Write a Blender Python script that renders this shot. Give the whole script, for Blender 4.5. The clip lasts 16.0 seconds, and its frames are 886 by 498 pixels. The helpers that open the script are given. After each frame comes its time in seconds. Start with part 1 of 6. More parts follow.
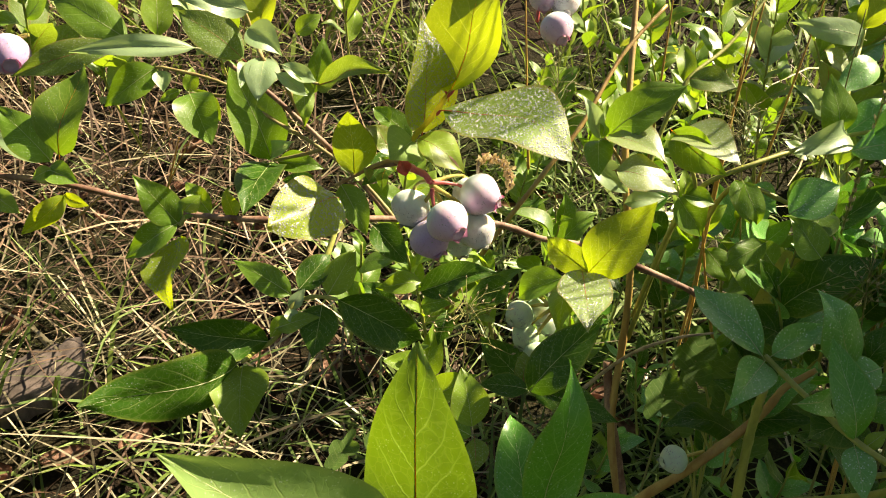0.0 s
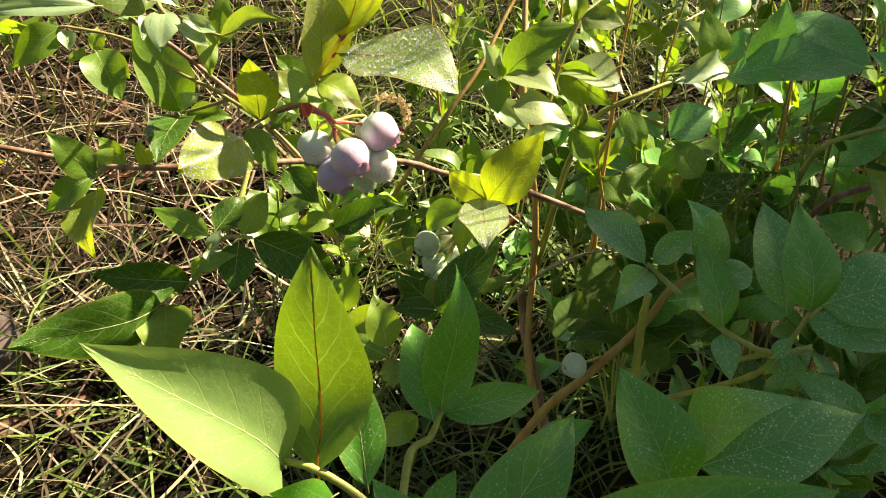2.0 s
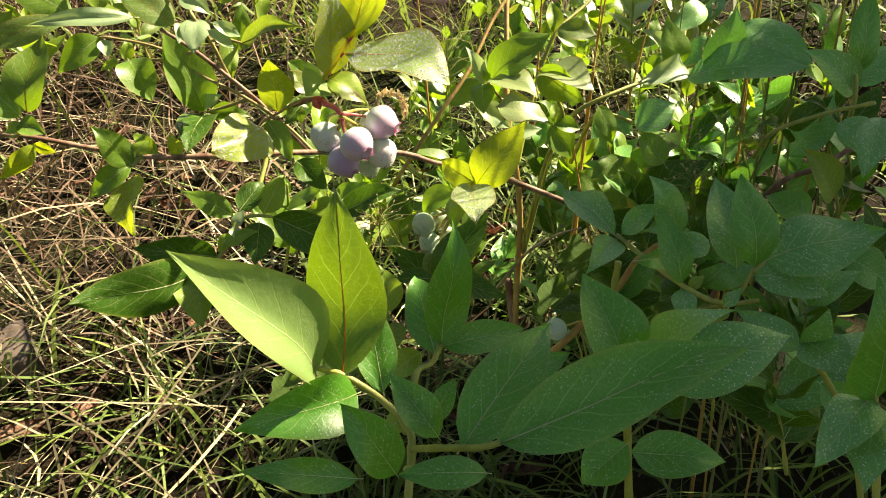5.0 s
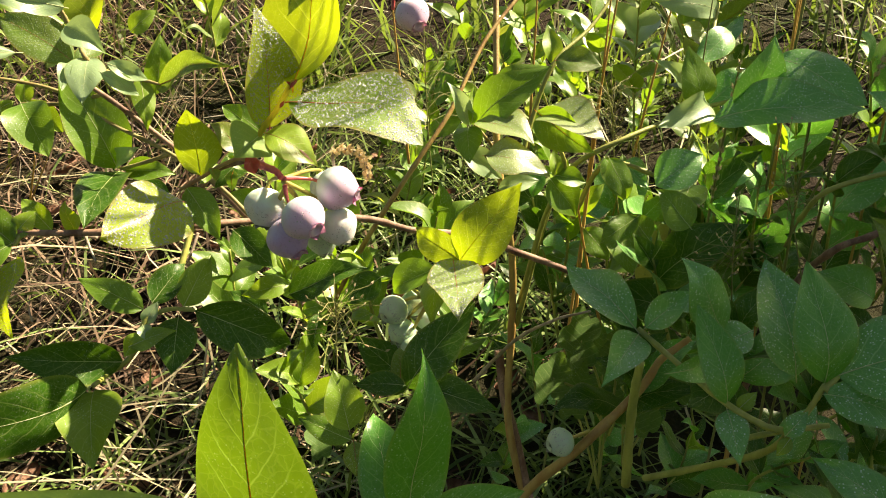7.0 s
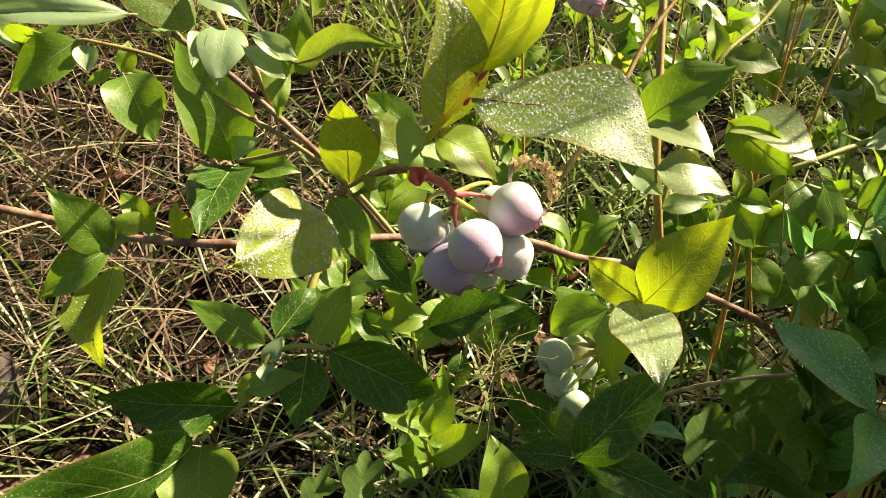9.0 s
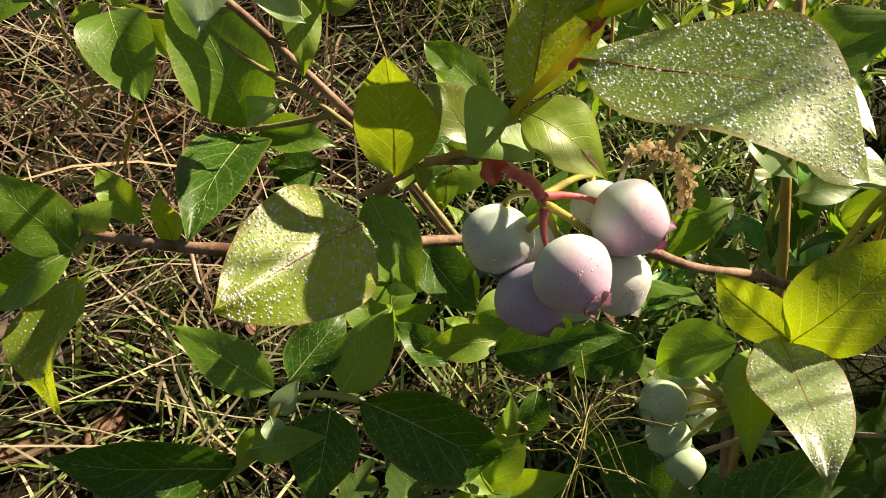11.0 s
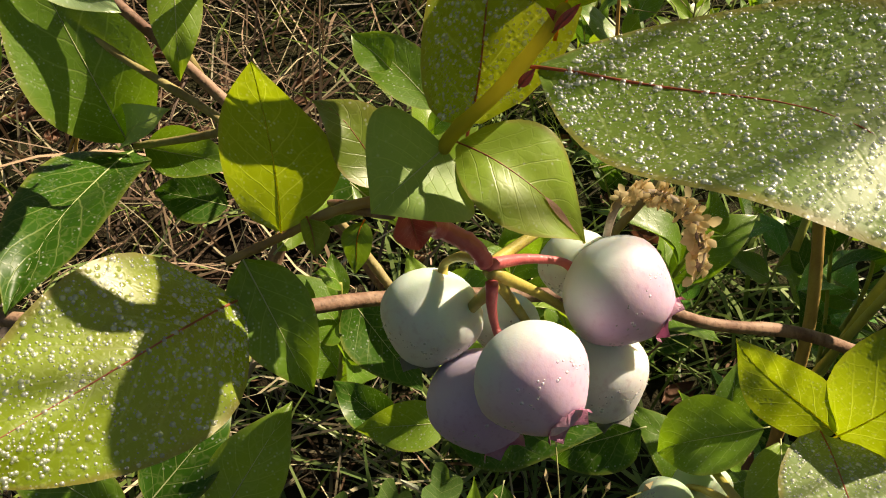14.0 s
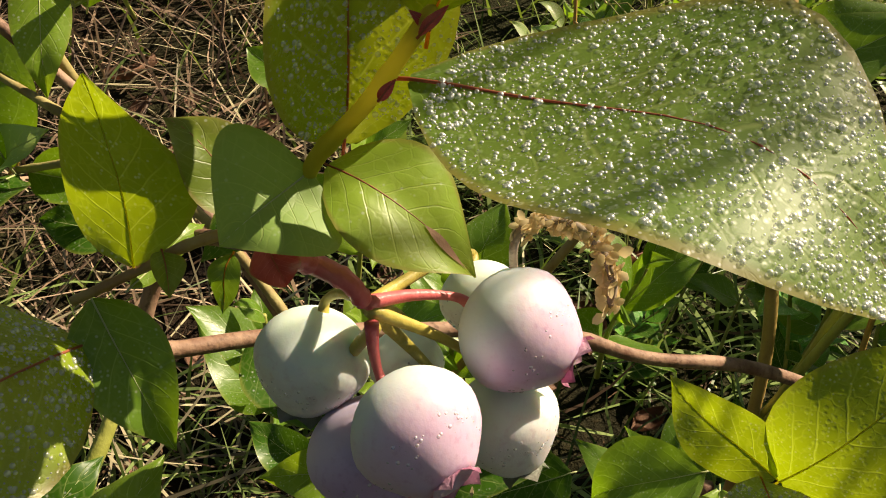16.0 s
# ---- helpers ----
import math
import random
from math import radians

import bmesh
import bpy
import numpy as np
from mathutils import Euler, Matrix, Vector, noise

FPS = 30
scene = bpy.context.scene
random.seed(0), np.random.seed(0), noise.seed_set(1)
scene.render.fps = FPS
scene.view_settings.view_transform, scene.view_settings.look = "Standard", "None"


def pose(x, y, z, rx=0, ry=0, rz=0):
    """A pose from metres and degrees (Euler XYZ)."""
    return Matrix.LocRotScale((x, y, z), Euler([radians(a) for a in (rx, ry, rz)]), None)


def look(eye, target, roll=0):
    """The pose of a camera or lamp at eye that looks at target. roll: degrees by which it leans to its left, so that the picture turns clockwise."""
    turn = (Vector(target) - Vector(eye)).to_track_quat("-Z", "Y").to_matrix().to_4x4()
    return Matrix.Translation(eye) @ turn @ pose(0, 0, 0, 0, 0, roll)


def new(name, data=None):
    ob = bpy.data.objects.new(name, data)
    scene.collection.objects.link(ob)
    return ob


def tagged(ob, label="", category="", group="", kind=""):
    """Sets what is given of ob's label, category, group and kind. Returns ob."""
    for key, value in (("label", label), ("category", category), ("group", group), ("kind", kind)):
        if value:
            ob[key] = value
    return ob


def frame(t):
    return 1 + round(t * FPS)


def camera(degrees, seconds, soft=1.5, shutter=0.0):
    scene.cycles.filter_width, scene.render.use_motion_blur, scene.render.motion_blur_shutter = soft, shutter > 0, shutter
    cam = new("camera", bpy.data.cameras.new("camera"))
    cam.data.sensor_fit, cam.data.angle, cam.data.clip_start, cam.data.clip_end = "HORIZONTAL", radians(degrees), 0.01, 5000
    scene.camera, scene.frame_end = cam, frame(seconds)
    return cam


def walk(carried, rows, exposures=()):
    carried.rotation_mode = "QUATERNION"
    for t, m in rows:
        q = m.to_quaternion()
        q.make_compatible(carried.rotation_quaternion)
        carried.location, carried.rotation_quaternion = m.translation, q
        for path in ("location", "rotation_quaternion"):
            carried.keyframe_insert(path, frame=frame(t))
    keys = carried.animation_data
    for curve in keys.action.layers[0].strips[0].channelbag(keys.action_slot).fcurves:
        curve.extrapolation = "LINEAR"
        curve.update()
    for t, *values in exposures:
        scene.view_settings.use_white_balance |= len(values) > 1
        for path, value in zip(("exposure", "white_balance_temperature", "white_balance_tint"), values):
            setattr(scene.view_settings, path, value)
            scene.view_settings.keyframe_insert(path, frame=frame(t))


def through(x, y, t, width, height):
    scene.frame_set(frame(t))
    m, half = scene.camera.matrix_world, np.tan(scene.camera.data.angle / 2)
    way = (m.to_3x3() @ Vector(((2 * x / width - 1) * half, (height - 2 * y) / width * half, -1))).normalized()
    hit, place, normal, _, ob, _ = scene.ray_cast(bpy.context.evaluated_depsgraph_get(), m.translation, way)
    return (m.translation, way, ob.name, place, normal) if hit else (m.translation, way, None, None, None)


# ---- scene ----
from mathutils import Quaternion

cam = camera(55.3, 16.0, soft=1.0)
PATH = [
    (0, (0.029, 0.022, 0.53), (-0.011, 1.752, -0.473), 1.2),
    (0.5, (0.036, 0.016, 0.529), (0.043, 1.74, -0.485), 1.0),
    (1, (0.04, 0.011, 0.528), (0.093, 1.716, -0.516), 0.2),
    (1.5, (0.041, 0.005, 0.53), (0.125, 1.688, -0.548), -0.0),
    (2, (0.041, -0.006, 0.533), (0.151, 1.674, -0.547), 0.2),
    (2.5, (0.037, -0.026, 0.536), (0.15, 1.652, -0.546), 0.0),
    (3, (0.037, -0.042, 0.538), (0.152, 1.647, -0.528), 0.1),
    (3.2, (0.036, -0.046, 0.54), (0.158, 1.65, -0.513), 0.3),
    (5.3, (0.034, -0.061, 0.538), (0.178, 1.655, -0.48), -0.5),
    (5.5, (0.038, -0.054, 0.538), (0.189, 1.663, -0.477), -0.5),
    (6, (0.049, -0.026, 0.534), (0.223, 1.694, -0.472), -0.6),
    (6.5, (0.049, 0.005, 0.527), (0.224, 1.731, -0.468), -0.5),
    (7, (0.047, 0.03, 0.521), (0.216, 1.757, -0.474), 0.0),
    (7.5, (0.04, 0.047, 0.515), (0.202, 1.772, -0.485), 0.8),
    (8, (0.024, 0.063, 0.508), (0.163, 1.789, -0.494), 1.5),
    (8.5, (0.012, 0.078, 0.508), (0.121, 1.795, -0.511), 2.3),
    (9, (0.007, 0.096, 0.503), (0.079, 1.805, -0.533), 2.5),
    (9.5, (0.004, 0.117, 0.491), (0.066, 1.817, -0.56), 2.8),
    (9.7, (0.001, 0.123, 0.488), (0.05, 1.816, -0.574), 2.8),
    (11.8, (0.007, 0.183, 0.475), (-0.078, 1.79, -0.713), 2.0),
    (12, (0.008, 0.186, 0.473), (-0.068, 1.794, -0.715), 2.2),
    (12.5, (0.015, 0.195, 0.472), (-0.071, 1.808, -0.707), 1.7),
    (13, (0.018, 0.202, 0.467), (-0.063, 1.814, -0.713), 1.9),
    (13.5, (0.017, 0.209, 0.464), (-0.067, 1.812, -0.729), 2.0),
    (14, (0.016, 0.214, 0.464), (-0.067, 1.811, -0.737), 2.0),
    (14.5, (0.017, 0.216, 0.461), (-0.067, 1.823, -0.726), 2.1),
    (15, (0.024, 0.221, 0.465), (-0.073, 1.808, -0.748), 1.9),
    (15.5, (0.025, 0.223, 0.46), (-0.073, 1.822, -0.737), 2.1),
    (16, (0.028, 0.226, 0.458), (-0.015, 1.856, -0.7), 2.5),
]
walk(cam, [(t, look(eye, target, roll)) for t, eye, target, roll in PATH],
     exposures=[(0, 1.76, 7700, 12), (2.0, 1.92, 7700, 12), (5.5, 1.98, 7700, 12), (7.5, 1.82, 7700, 12), (9.7, 1.56, 7700, 12), (11.8, 1.06, 7700, 13), (16, 1.0, 7700, 15)])

# ---- light ----
SUN_ELEVATION, SUN_AZIMUTH = 42.0, 60.0      # azimuth: degrees to the right of straight ahead (+y)
to_sun = Vector((math.sin(radians(SUN_AZIMUTH)) * math.cos(radians(SUN_ELEVATION)),
                 math.cos(radians(SUN_AZIMUTH)) * math.cos(radians(SUN_ELEVATION)),
                 math.sin(radians(SUN_ELEVATION))))
world = bpy.data.worlds.new("world")
scene.world = world
world.use_nodes = True
sky = world.node_tree.nodes.new("ShaderNodeTexSky")
sky.sky_type = "NISHITA"
sky.sun_disc = False
sky.sun_elevation = radians(SUN_ELEVATION)
sky.sun_rotation = radians(SUN_AZIMUTH)
background = world.node_tree.nodes["Background"]
background.inputs["Strength"].default_value = 0.027
world.node_tree.links.new(sky.outputs[0], background.inputs[0])
sun = new("sun", bpy.data.lights.new("sun", "SUN"))
sun.data.energy = 5.0
sun.data.angle = radians(0.53)
sun.data.color = (1.0, 0.92, 0.75)
sun.matrix_world = look(to_sun * 10, (0, 0, 0))


# ---- materials ----
class Nodes:
    """A small node builder for one material."""

    def __init__(self, name):
        self.material = bpy.data.materials.new(name)
        self.material.use_nodes = True
        self.tree = self.material.node_tree
        self.tree.nodes.clear()
        self.out = self.tree.nodes.new("ShaderNodeOutputMaterial")

    def add(self, kind, **values):
        node = self.tree.nodes.new("ShaderNode" + kind)
        for key, value in values.items():
            self.put(node, key, value)
        return node

    def put(self, node, key, value):
        socket = node.inputs[int(key[1:])] if key[0] == "i" and key[1:].isdigit() else node.inputs[key.replace("_", " ")]
        if isinstance(value, bpy.types.NodeSocket):
            self.tree.links.new(value, socket)
        elif isinstance(value, tuple) and len(value) == 3 and socket.type == "RGBA":
            socket.default_value = (*value, 1)
        else:
            socket.default_value = value

    def math(self, op, a, b=0.0, c=0.0, clamp=False):
        node = self.tree.nodes.new("ShaderNodeMath")
        node.operation, node.use_clamp = op, clamp
        for i, v in enumerate((a, b, c)):
            self.put(node, f"i{i}", v)
        return node.outputs[0]

    def ramp(self, fac, a, b, low=0.0, high=1.0):
        node = self.tree.nodes.new("ShaderNodeMapRange")
        node.interpolation_type = "SMOOTHSTEP"
        for key, v in (("Value", fac), ("From Min", low), ("From Max", high), ("To Min", a), ("To Max", b)):
            self.put(node, key, v)
        return node.outputs[0]

    def mix(self, fac, a, b, blend="MIX"):
        node = self.tree.nodes.new("ShaderNodeMix")
        node.data_type, node.blend_type = "RGBA", blend
        for i, v in ((0, fac), (6, a), (7, b)):
            self.put(node, f"i{i}", v)
        return node.outputs[2]

    def noise(self, vector, scale, detail=3.0, rough=0.55):
        node = self.add("TexNoise", Vector=vector, Scale=scale, Detail=detail, Roughness=rough)
        return node.outputs["Fac"]

    def coords(self, which="Object"):
        return self.add("TexCoord").outputs[which]

    def bump(self, height, strength, distance):
        return self.add("Bump", Height=height, Strength=strength, Distance=distance).outputs[0]

    def finish(self, shader):
        self.tree.links.new(shader, self.out.inputs[0])
        return self.material


def leaf_material(name, low, high, glow, dew=0.0, rough=0.34, see_through=0.4, rust=0.0, rib=(0.3, 0.36, 0.12), white=0.14, shine=0.6, fleck_scale=1300.0, fleck_share=1.0, veiny=0.5):
    """A blueberry leaf: two greens by leaf and blotch, side veins, a fine net, dew beads, light coming through."""
    n = Nodes(name)
    uv = n.coords("UV")
    ob = n.coords("Object")
    parts = n.add("SeparateXYZ", Vector=uv)
    along, side = parts.outputs[0], n.math("ABSOLUTE", n.math("MULTIPLY_ADD", parts.outputs[1], 2.0, -1.0))
    luck = n.add("ObjectInfo").outputs["Random"]
    blotch = n.noise(ob, 90.0, 4.0)
    tone = n.math("ADD", n.math("MULTIPLY", luck, 0.6), n.math("MULTIPLY", blotch, 0.5), clamp=True)
    colour = n.mix(tone, low, high)
    # side veins sweep forward from the midrib
    wobble = n.math("MULTIPLY", n.noise(ob, 160.0, 2.0), 0.5)
    phase = n.math("FRACT", n.math("ADD", n.math("SUBTRACT", n.math("MULTIPLY", along, 7.0), n.math("MULTIPLY", side, 2.1)), wobble))
    vein = n.ramp(n.math("ABSOLUTE", n.math("SUBTRACT", phase, 0.5)), 1.0, 0.0, 0.0, 0.07)
    vein = n.math("MULTIPLY", vein, n.ramp(side, 1.0, 0.25, 0.3, 1.0))
    bent = n.tree.nodes.new("ShaderNodeVectorMath")
    bent.operation = "MULTIPLY_ADD"
    n.put(bent, "i0", n.add("TexNoise", Vector=ob, Scale=260.0, Detail=2.0).outputs["Color"])
    bent.inputs[1].default_value = (0.0028, 0.0028, 0.0028)
    n.put(bent, "i2", ob)
    net = n.add("TexVoronoi", Vector=bent.outputs[0], Scale=420.0)
    net.feature = "DISTANCE_TO_EDGE"
    net_line = n.ramp(net.outputs["Distance"], 1.0, 0.0, 0.0, 0.09)
    mesh = n.math("MAXIMUM", vein, n.math("MULTIPLY", net_line, 0.3))
    colour = n.mix(n.math("MULTIPLY", mesh, veiny), colour, rib)
    edge = n.ramp(side, 0.0, 1.0, 0.86, 1.0)
    if rust:
        stain = n.math("MULTIPLY", n.ramp(n.noise(ob, 60.0, 4.0), 0.0, 1.0, 0.45, 0.7), rust)
        stain = n.math("MAXIMUM", stain, n.math("MULTIPLY", edge, 0.6))
        stain = n.math("MAXIMUM", stain, n.math("MULTIPLY", n.ramp(along, 0.0, 1.0, 0.75, 1.0), rust))
        colour = n.mix(stain, colour, (0.17, 0.055, 0.03))
    colour = n.mix(n.math("MULTIPLY", edge, 0.35), colour, (0.34, 0.33, 0.07))
    # beads of dew: bumps, with their white glints mixed into the leaf colour
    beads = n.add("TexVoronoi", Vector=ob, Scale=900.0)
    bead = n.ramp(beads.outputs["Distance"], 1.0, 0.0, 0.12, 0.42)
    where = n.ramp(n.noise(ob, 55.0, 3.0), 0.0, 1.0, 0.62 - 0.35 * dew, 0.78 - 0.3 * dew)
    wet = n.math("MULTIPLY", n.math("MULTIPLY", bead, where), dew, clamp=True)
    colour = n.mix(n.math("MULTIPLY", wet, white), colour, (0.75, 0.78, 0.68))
    # finer dew glints, again as plain white in the colour
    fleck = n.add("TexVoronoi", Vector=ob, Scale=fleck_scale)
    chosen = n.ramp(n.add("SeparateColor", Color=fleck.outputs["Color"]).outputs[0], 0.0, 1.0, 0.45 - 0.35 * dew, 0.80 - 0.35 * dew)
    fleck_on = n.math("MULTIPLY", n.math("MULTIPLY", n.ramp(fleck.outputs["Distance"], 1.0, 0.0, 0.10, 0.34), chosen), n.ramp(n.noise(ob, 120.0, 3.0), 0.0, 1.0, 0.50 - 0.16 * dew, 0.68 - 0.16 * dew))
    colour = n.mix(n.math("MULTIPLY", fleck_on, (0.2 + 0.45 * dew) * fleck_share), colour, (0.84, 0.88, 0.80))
    height = n.math("ADD", n.math("MULTIPLY", mesh, -0.25), n.math("MULTIPLY", n.math("MULTIPLY", bead, where), 0.4 * dew))
    height = n.math("ADD", height, n.math("MULTIPLY", n.noise(ob, 500.0, 3.0), 0.35))
    # the blade is quilted between its veins
    height = n.math("ADD", height, n.math("MULTIPLY", n.noise(ob, 150.0, 2.0), 2.0))
    normal = n.bump(height, 0.42, 0.0003)
    surface = n.add("BsdfPrincipled", Base_Color=colour, Normal=normal, Roughness=n.math("SUBTRACT", n.math("ADD", rough, n.math("MULTIPLY", blotch, 0.12)), n.math("MULTIPLY", wet, 0.25)))
    surface.inputs["Specular IOR Level"].default_value = shine
    through_colour = n.mix(n.math("MULTIPLY", mesh, 0.65), glow, tuple(min(1.0, c * 1.55 + 0.05) for c in glow))
    back = n.add("BsdfTranslucent", Color=n.mix(n.math("MULTIPLY", blotch, 0.25), through_colour, colour), Normal=normal)
    both = n.add("MixShader", Fac=see_through, i1=surface.outputs[0], i2=back.outputs[0])
    return n.finish(both.outputs[0])


LEAF = {
    "y": leaf_material("leaf_fresh", (0.20, 0.31, 0.016), (0.27, 0.37, 0.022), (0.52, 0.62, 0.014), 0.35, see_through=0.52, rib=(0.42, 0.34, 0.10)),
    "n": leaf_material("leaf_yellow_green", (0.085, 0.18, 0.015), (0.13, 0.23, 0.022), (0.21, 0.35, 0.010), 0.4, see_through=0.42, rib=(0.34, 0.36, 0.08)),
    "r": leaf_material("leaf_red_bract", (0.40, 0.05, 0.05), (0.50, 0.10, 0.08), (0.60, 0.08, 0.05), 0.1, rib=(0.5, 0.15, 0.1)),
    "g": leaf_material("leaf_green", (0.15, 0.27, 0.020), (0.21, 0.34, 0.03), (0.36, 0.52, 0.015), 0.5),
    "d": leaf_material("leaf_deep_green", (0.08, 0.18, 0.012), (0.13, 0.25, 0.020), (0.25, 0.43, 0.012), 0.5),
    # dark copy of the green for inner leaves, their shade put into the colour
    "k": leaf_material("leaf_dark_shade_green", (0.022, 0.078, 0.004), (0.045, 0.125, 0.008), (0.10, 0.23, 0.007), 0.45, see_through=0.28, shine=0.3),
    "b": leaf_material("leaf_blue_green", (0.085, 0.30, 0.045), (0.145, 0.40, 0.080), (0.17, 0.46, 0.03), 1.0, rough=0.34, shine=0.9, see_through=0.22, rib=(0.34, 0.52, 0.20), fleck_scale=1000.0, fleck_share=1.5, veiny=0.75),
    "s": leaf_material("leaf_shade_green", (0.058, 0.235, 0.016), (0.088, 0.31, 0.025), (0.16, 0.46, 0.014), 0.6, rough=0.34, shine=0.8, see_through=0.28, rib=(0.26, 0.42, 0.12), fleck_scale=1100.0, veiny=0.75),
    "p": leaf_material("leaf_pale", (0.25, 0.38, 0.18), (0.33, 0.46, 0.26), (0.40, 0.54, 0.14), 0.4, rough=0.34, shine=0.75),
    "q": leaf_material("leaf_bright", (0.17, 0.30, 0.07), (0.24, 0.37, 0.12), (0.32, 0.46, 0.06), 0.35, rough=0.36, shine=0.9),
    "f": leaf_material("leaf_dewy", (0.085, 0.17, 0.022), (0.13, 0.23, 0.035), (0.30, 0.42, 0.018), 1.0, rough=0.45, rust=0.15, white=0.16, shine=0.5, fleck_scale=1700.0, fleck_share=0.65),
    # heavy dew; its glare is put into the pale base and strong whitening
    "h": leaf_material("leaf_heavy_dew_glare", (0.18, 0.28, 0.07), (0.25, 0.35, 0.12), (0.44, 0.50, 0.03), 1.0, rough=0.34, rust=0.12, white=0.5, shine=0.9, fleck_scale=1700.0),
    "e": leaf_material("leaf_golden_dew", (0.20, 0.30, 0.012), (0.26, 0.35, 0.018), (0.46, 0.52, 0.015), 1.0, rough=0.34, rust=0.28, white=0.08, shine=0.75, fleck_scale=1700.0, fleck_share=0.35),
    "z": leaf_material("leaf_fresh_dewy", (0.16, 0.27, 0.02), (0.23, 0.33, 0.025), (0.52, 0.62, 0.015), 0.9, see_through=0.55),
    "l": leaf_material("leaf_olive", (0.20, 0.34, 0.07), (0.25, 0.39, 0.10), (0.40, 0.54, 0.05), 0.1, rough=0.42, shine=0.5),
    "o": leaf_material("leaf_bronzed", (0.13, 0.21, 0.02), (0.18, 0.26, 0.03), (0.36, 0.42, 0.03), 0.2, rust=0.45),
    "u": leaf_material("leaf_ripening", (0.16, 0.25, 0.014), (0.21, 0.30, 0.02), (0.42, 0.53, 0.012), 0.75, see_through=0.5, rust=0.10, rib=(0.46, 0.44, 0.10), shine=0.5),
    "t": leaf_material("leaf_scarred", (0.20, 0.34, 0.03), (0.26, 0.40, 0.045), (0.45, 0.56, 0.03), 0.25, rust=0.25, shine=0.6),
}


def bark_material(name, low, high, scale=1.0, rough=0.7, flake=0.5):
    n = Nodes(name)
    ob = n.coords("Object")
    stretched = n.add("Mapping", Vector=ob, Scale=(1.0, 1.0, 0.25)).outputs[0]
    coarse, fine = n.noise(stretched, 180.0 * scale, 4.0), n.noise(ob, 1100.0 * scale, 3.0)
    colour = n.mix(n.ramp(coarse, 0.0, 1.0, 0.3, 0.7), low, high)
    colour = n.mix(n.math("MULTIPLY", n.ramp(fine, 0.0, 1.0, 0.5, 0.75), flake), colour, tuple(c * 0.45 for c in low))
    height = n.math("ADD", coarse, n.math("MULTIPLY", fine, 0.4))
    surface = n.add("BsdfPrincipled", Base_Color=colour, Roughness=rough, Normal=n.bump(height, 0.6, 0.0006))
    return n.finish(surface.outputs[0])


STEM = {
    "bark": bark_material("bark", (0.13, 0.055, 0.03), (0.34, 0.21, 0.14), flake=0.7),
    "twig": bark_material("young_bark", (0.22, 0.15, 0.05), (0.36, 0.31, 0.12), flake=0.3),
    "green": bark_material("green_shoot", (0.24, 0.26, 0.05), (0.38, 0.38, 0.09), rough=0.5, flake=0.2),
    "cane": bark_material("orange_cane", (0.30, 0.16, 0.045), (0.42, 0.29, 0.09), rough=0.5, flake=0.25),
    "dead": bark_material("dead_twig", (0.22, 0.16, 0.11), (0.42, 0.34, 0.26)),
    "pedicel": bark_material("olive_stalk", (0.30, 0.26, 0.05), (0.46, 0.36, 0.08), rough=0.45, flake=0.1),
    "red": bark_material("red_stalk", (0.42, 0.055, 0.07), (0.55, 0.13, 0.13), rough=0.42, flake=0.15),
}
def rib_material(name, low, high, through=0.85):
    """A midrib or a leaf stalk: juicy, lets some light through."""
    n = Nodes(name)
    ob = n.coords("Object")
    colour = n.mix(n.noise(ob, 300.0, 3.0), low, high)
    surface = n.add("BsdfPrincipled", Base_Color=colour, Roughness=0.45)
    back = n.add("BsdfTranslucent", Color=high)
    both = n.add("MixShader", Fac=through, i1=surface.outputs[0], i2=back.outputs[0])
    return n.finish(both.outputs[0])


STEM["fresh"] = rib_material("fresh_shoot", (0.50, 0.50, 0.10), (0.66, 0.60, 0.15))
RIB = {
    "orange": rib_material("orange_rib", (0.70, 0.22, 0.05), (0.92, 0.46, 0.10)),
    "red": rib_material("red_rib", (0.34, 0.09, 0.06), (0.50, 0.17, 0.08), 0.5),
    "yellow": rib_material("yellow_rib", (0.62, 0.58, 0.08), (0.85, 0.78, 0.14)),
    "green": rib_material("green_rib", (0.40, 0.48, 0.20), (0.55, 0.56, 0.30), 0.3),
}


def berry_material(name, top, cheek, blush):
    """Waxy bloom on an unripe berry; the colour ripens towards the crown."""
    n = Nodes(name)
    ob = n.coords("Object")
    z = n.add("SeparateXYZ", Vector=ob).outputs[2]
    mottled = n.math("MULTIPLY_ADD", n.noise(ob, 160.0, 4.0), 0.008, -0.004)
    ripe = n.ramp(n.math("ADD", z, mottled), 0.0, 1.0, -0.0065, 0.0045)
    colour = n.mix(ripe, top, cheek)
    spots = n.ramp(n.noise(ob, 900.0, 4.0), 0.0, 1.0, 0.5, 0.72)
    colour = n.mix(n.math("MULTIPLY", n.math("MULTIPLY", spots, ripe), 0.5), colour, blush)
    wax = n.noise(ob, 320.0, 5.0)
    colour = n.mix(n.math("MULTIPLY", wax, 0.18), colour, (0.75, 0.78, 0.76))
    surface = n.add("BsdfPrincipled", Base_Color=colour, Roughness=n.ramp(wax, 0.42, 0.62),
                    Normal=n.bump(n.noise(ob, 1400.0, 3.0), 0.12, 0.0003))
    surface.inputs["Subsurface Weight"].default_value = 0.45
    surface.inputs["Subsurface Radius"].default_value = (0.004, 0.003, 0.002)
    surface.inputs["Subsurface Scale"].default_value = 0.9
    return n.finish(surface.outputs[0])


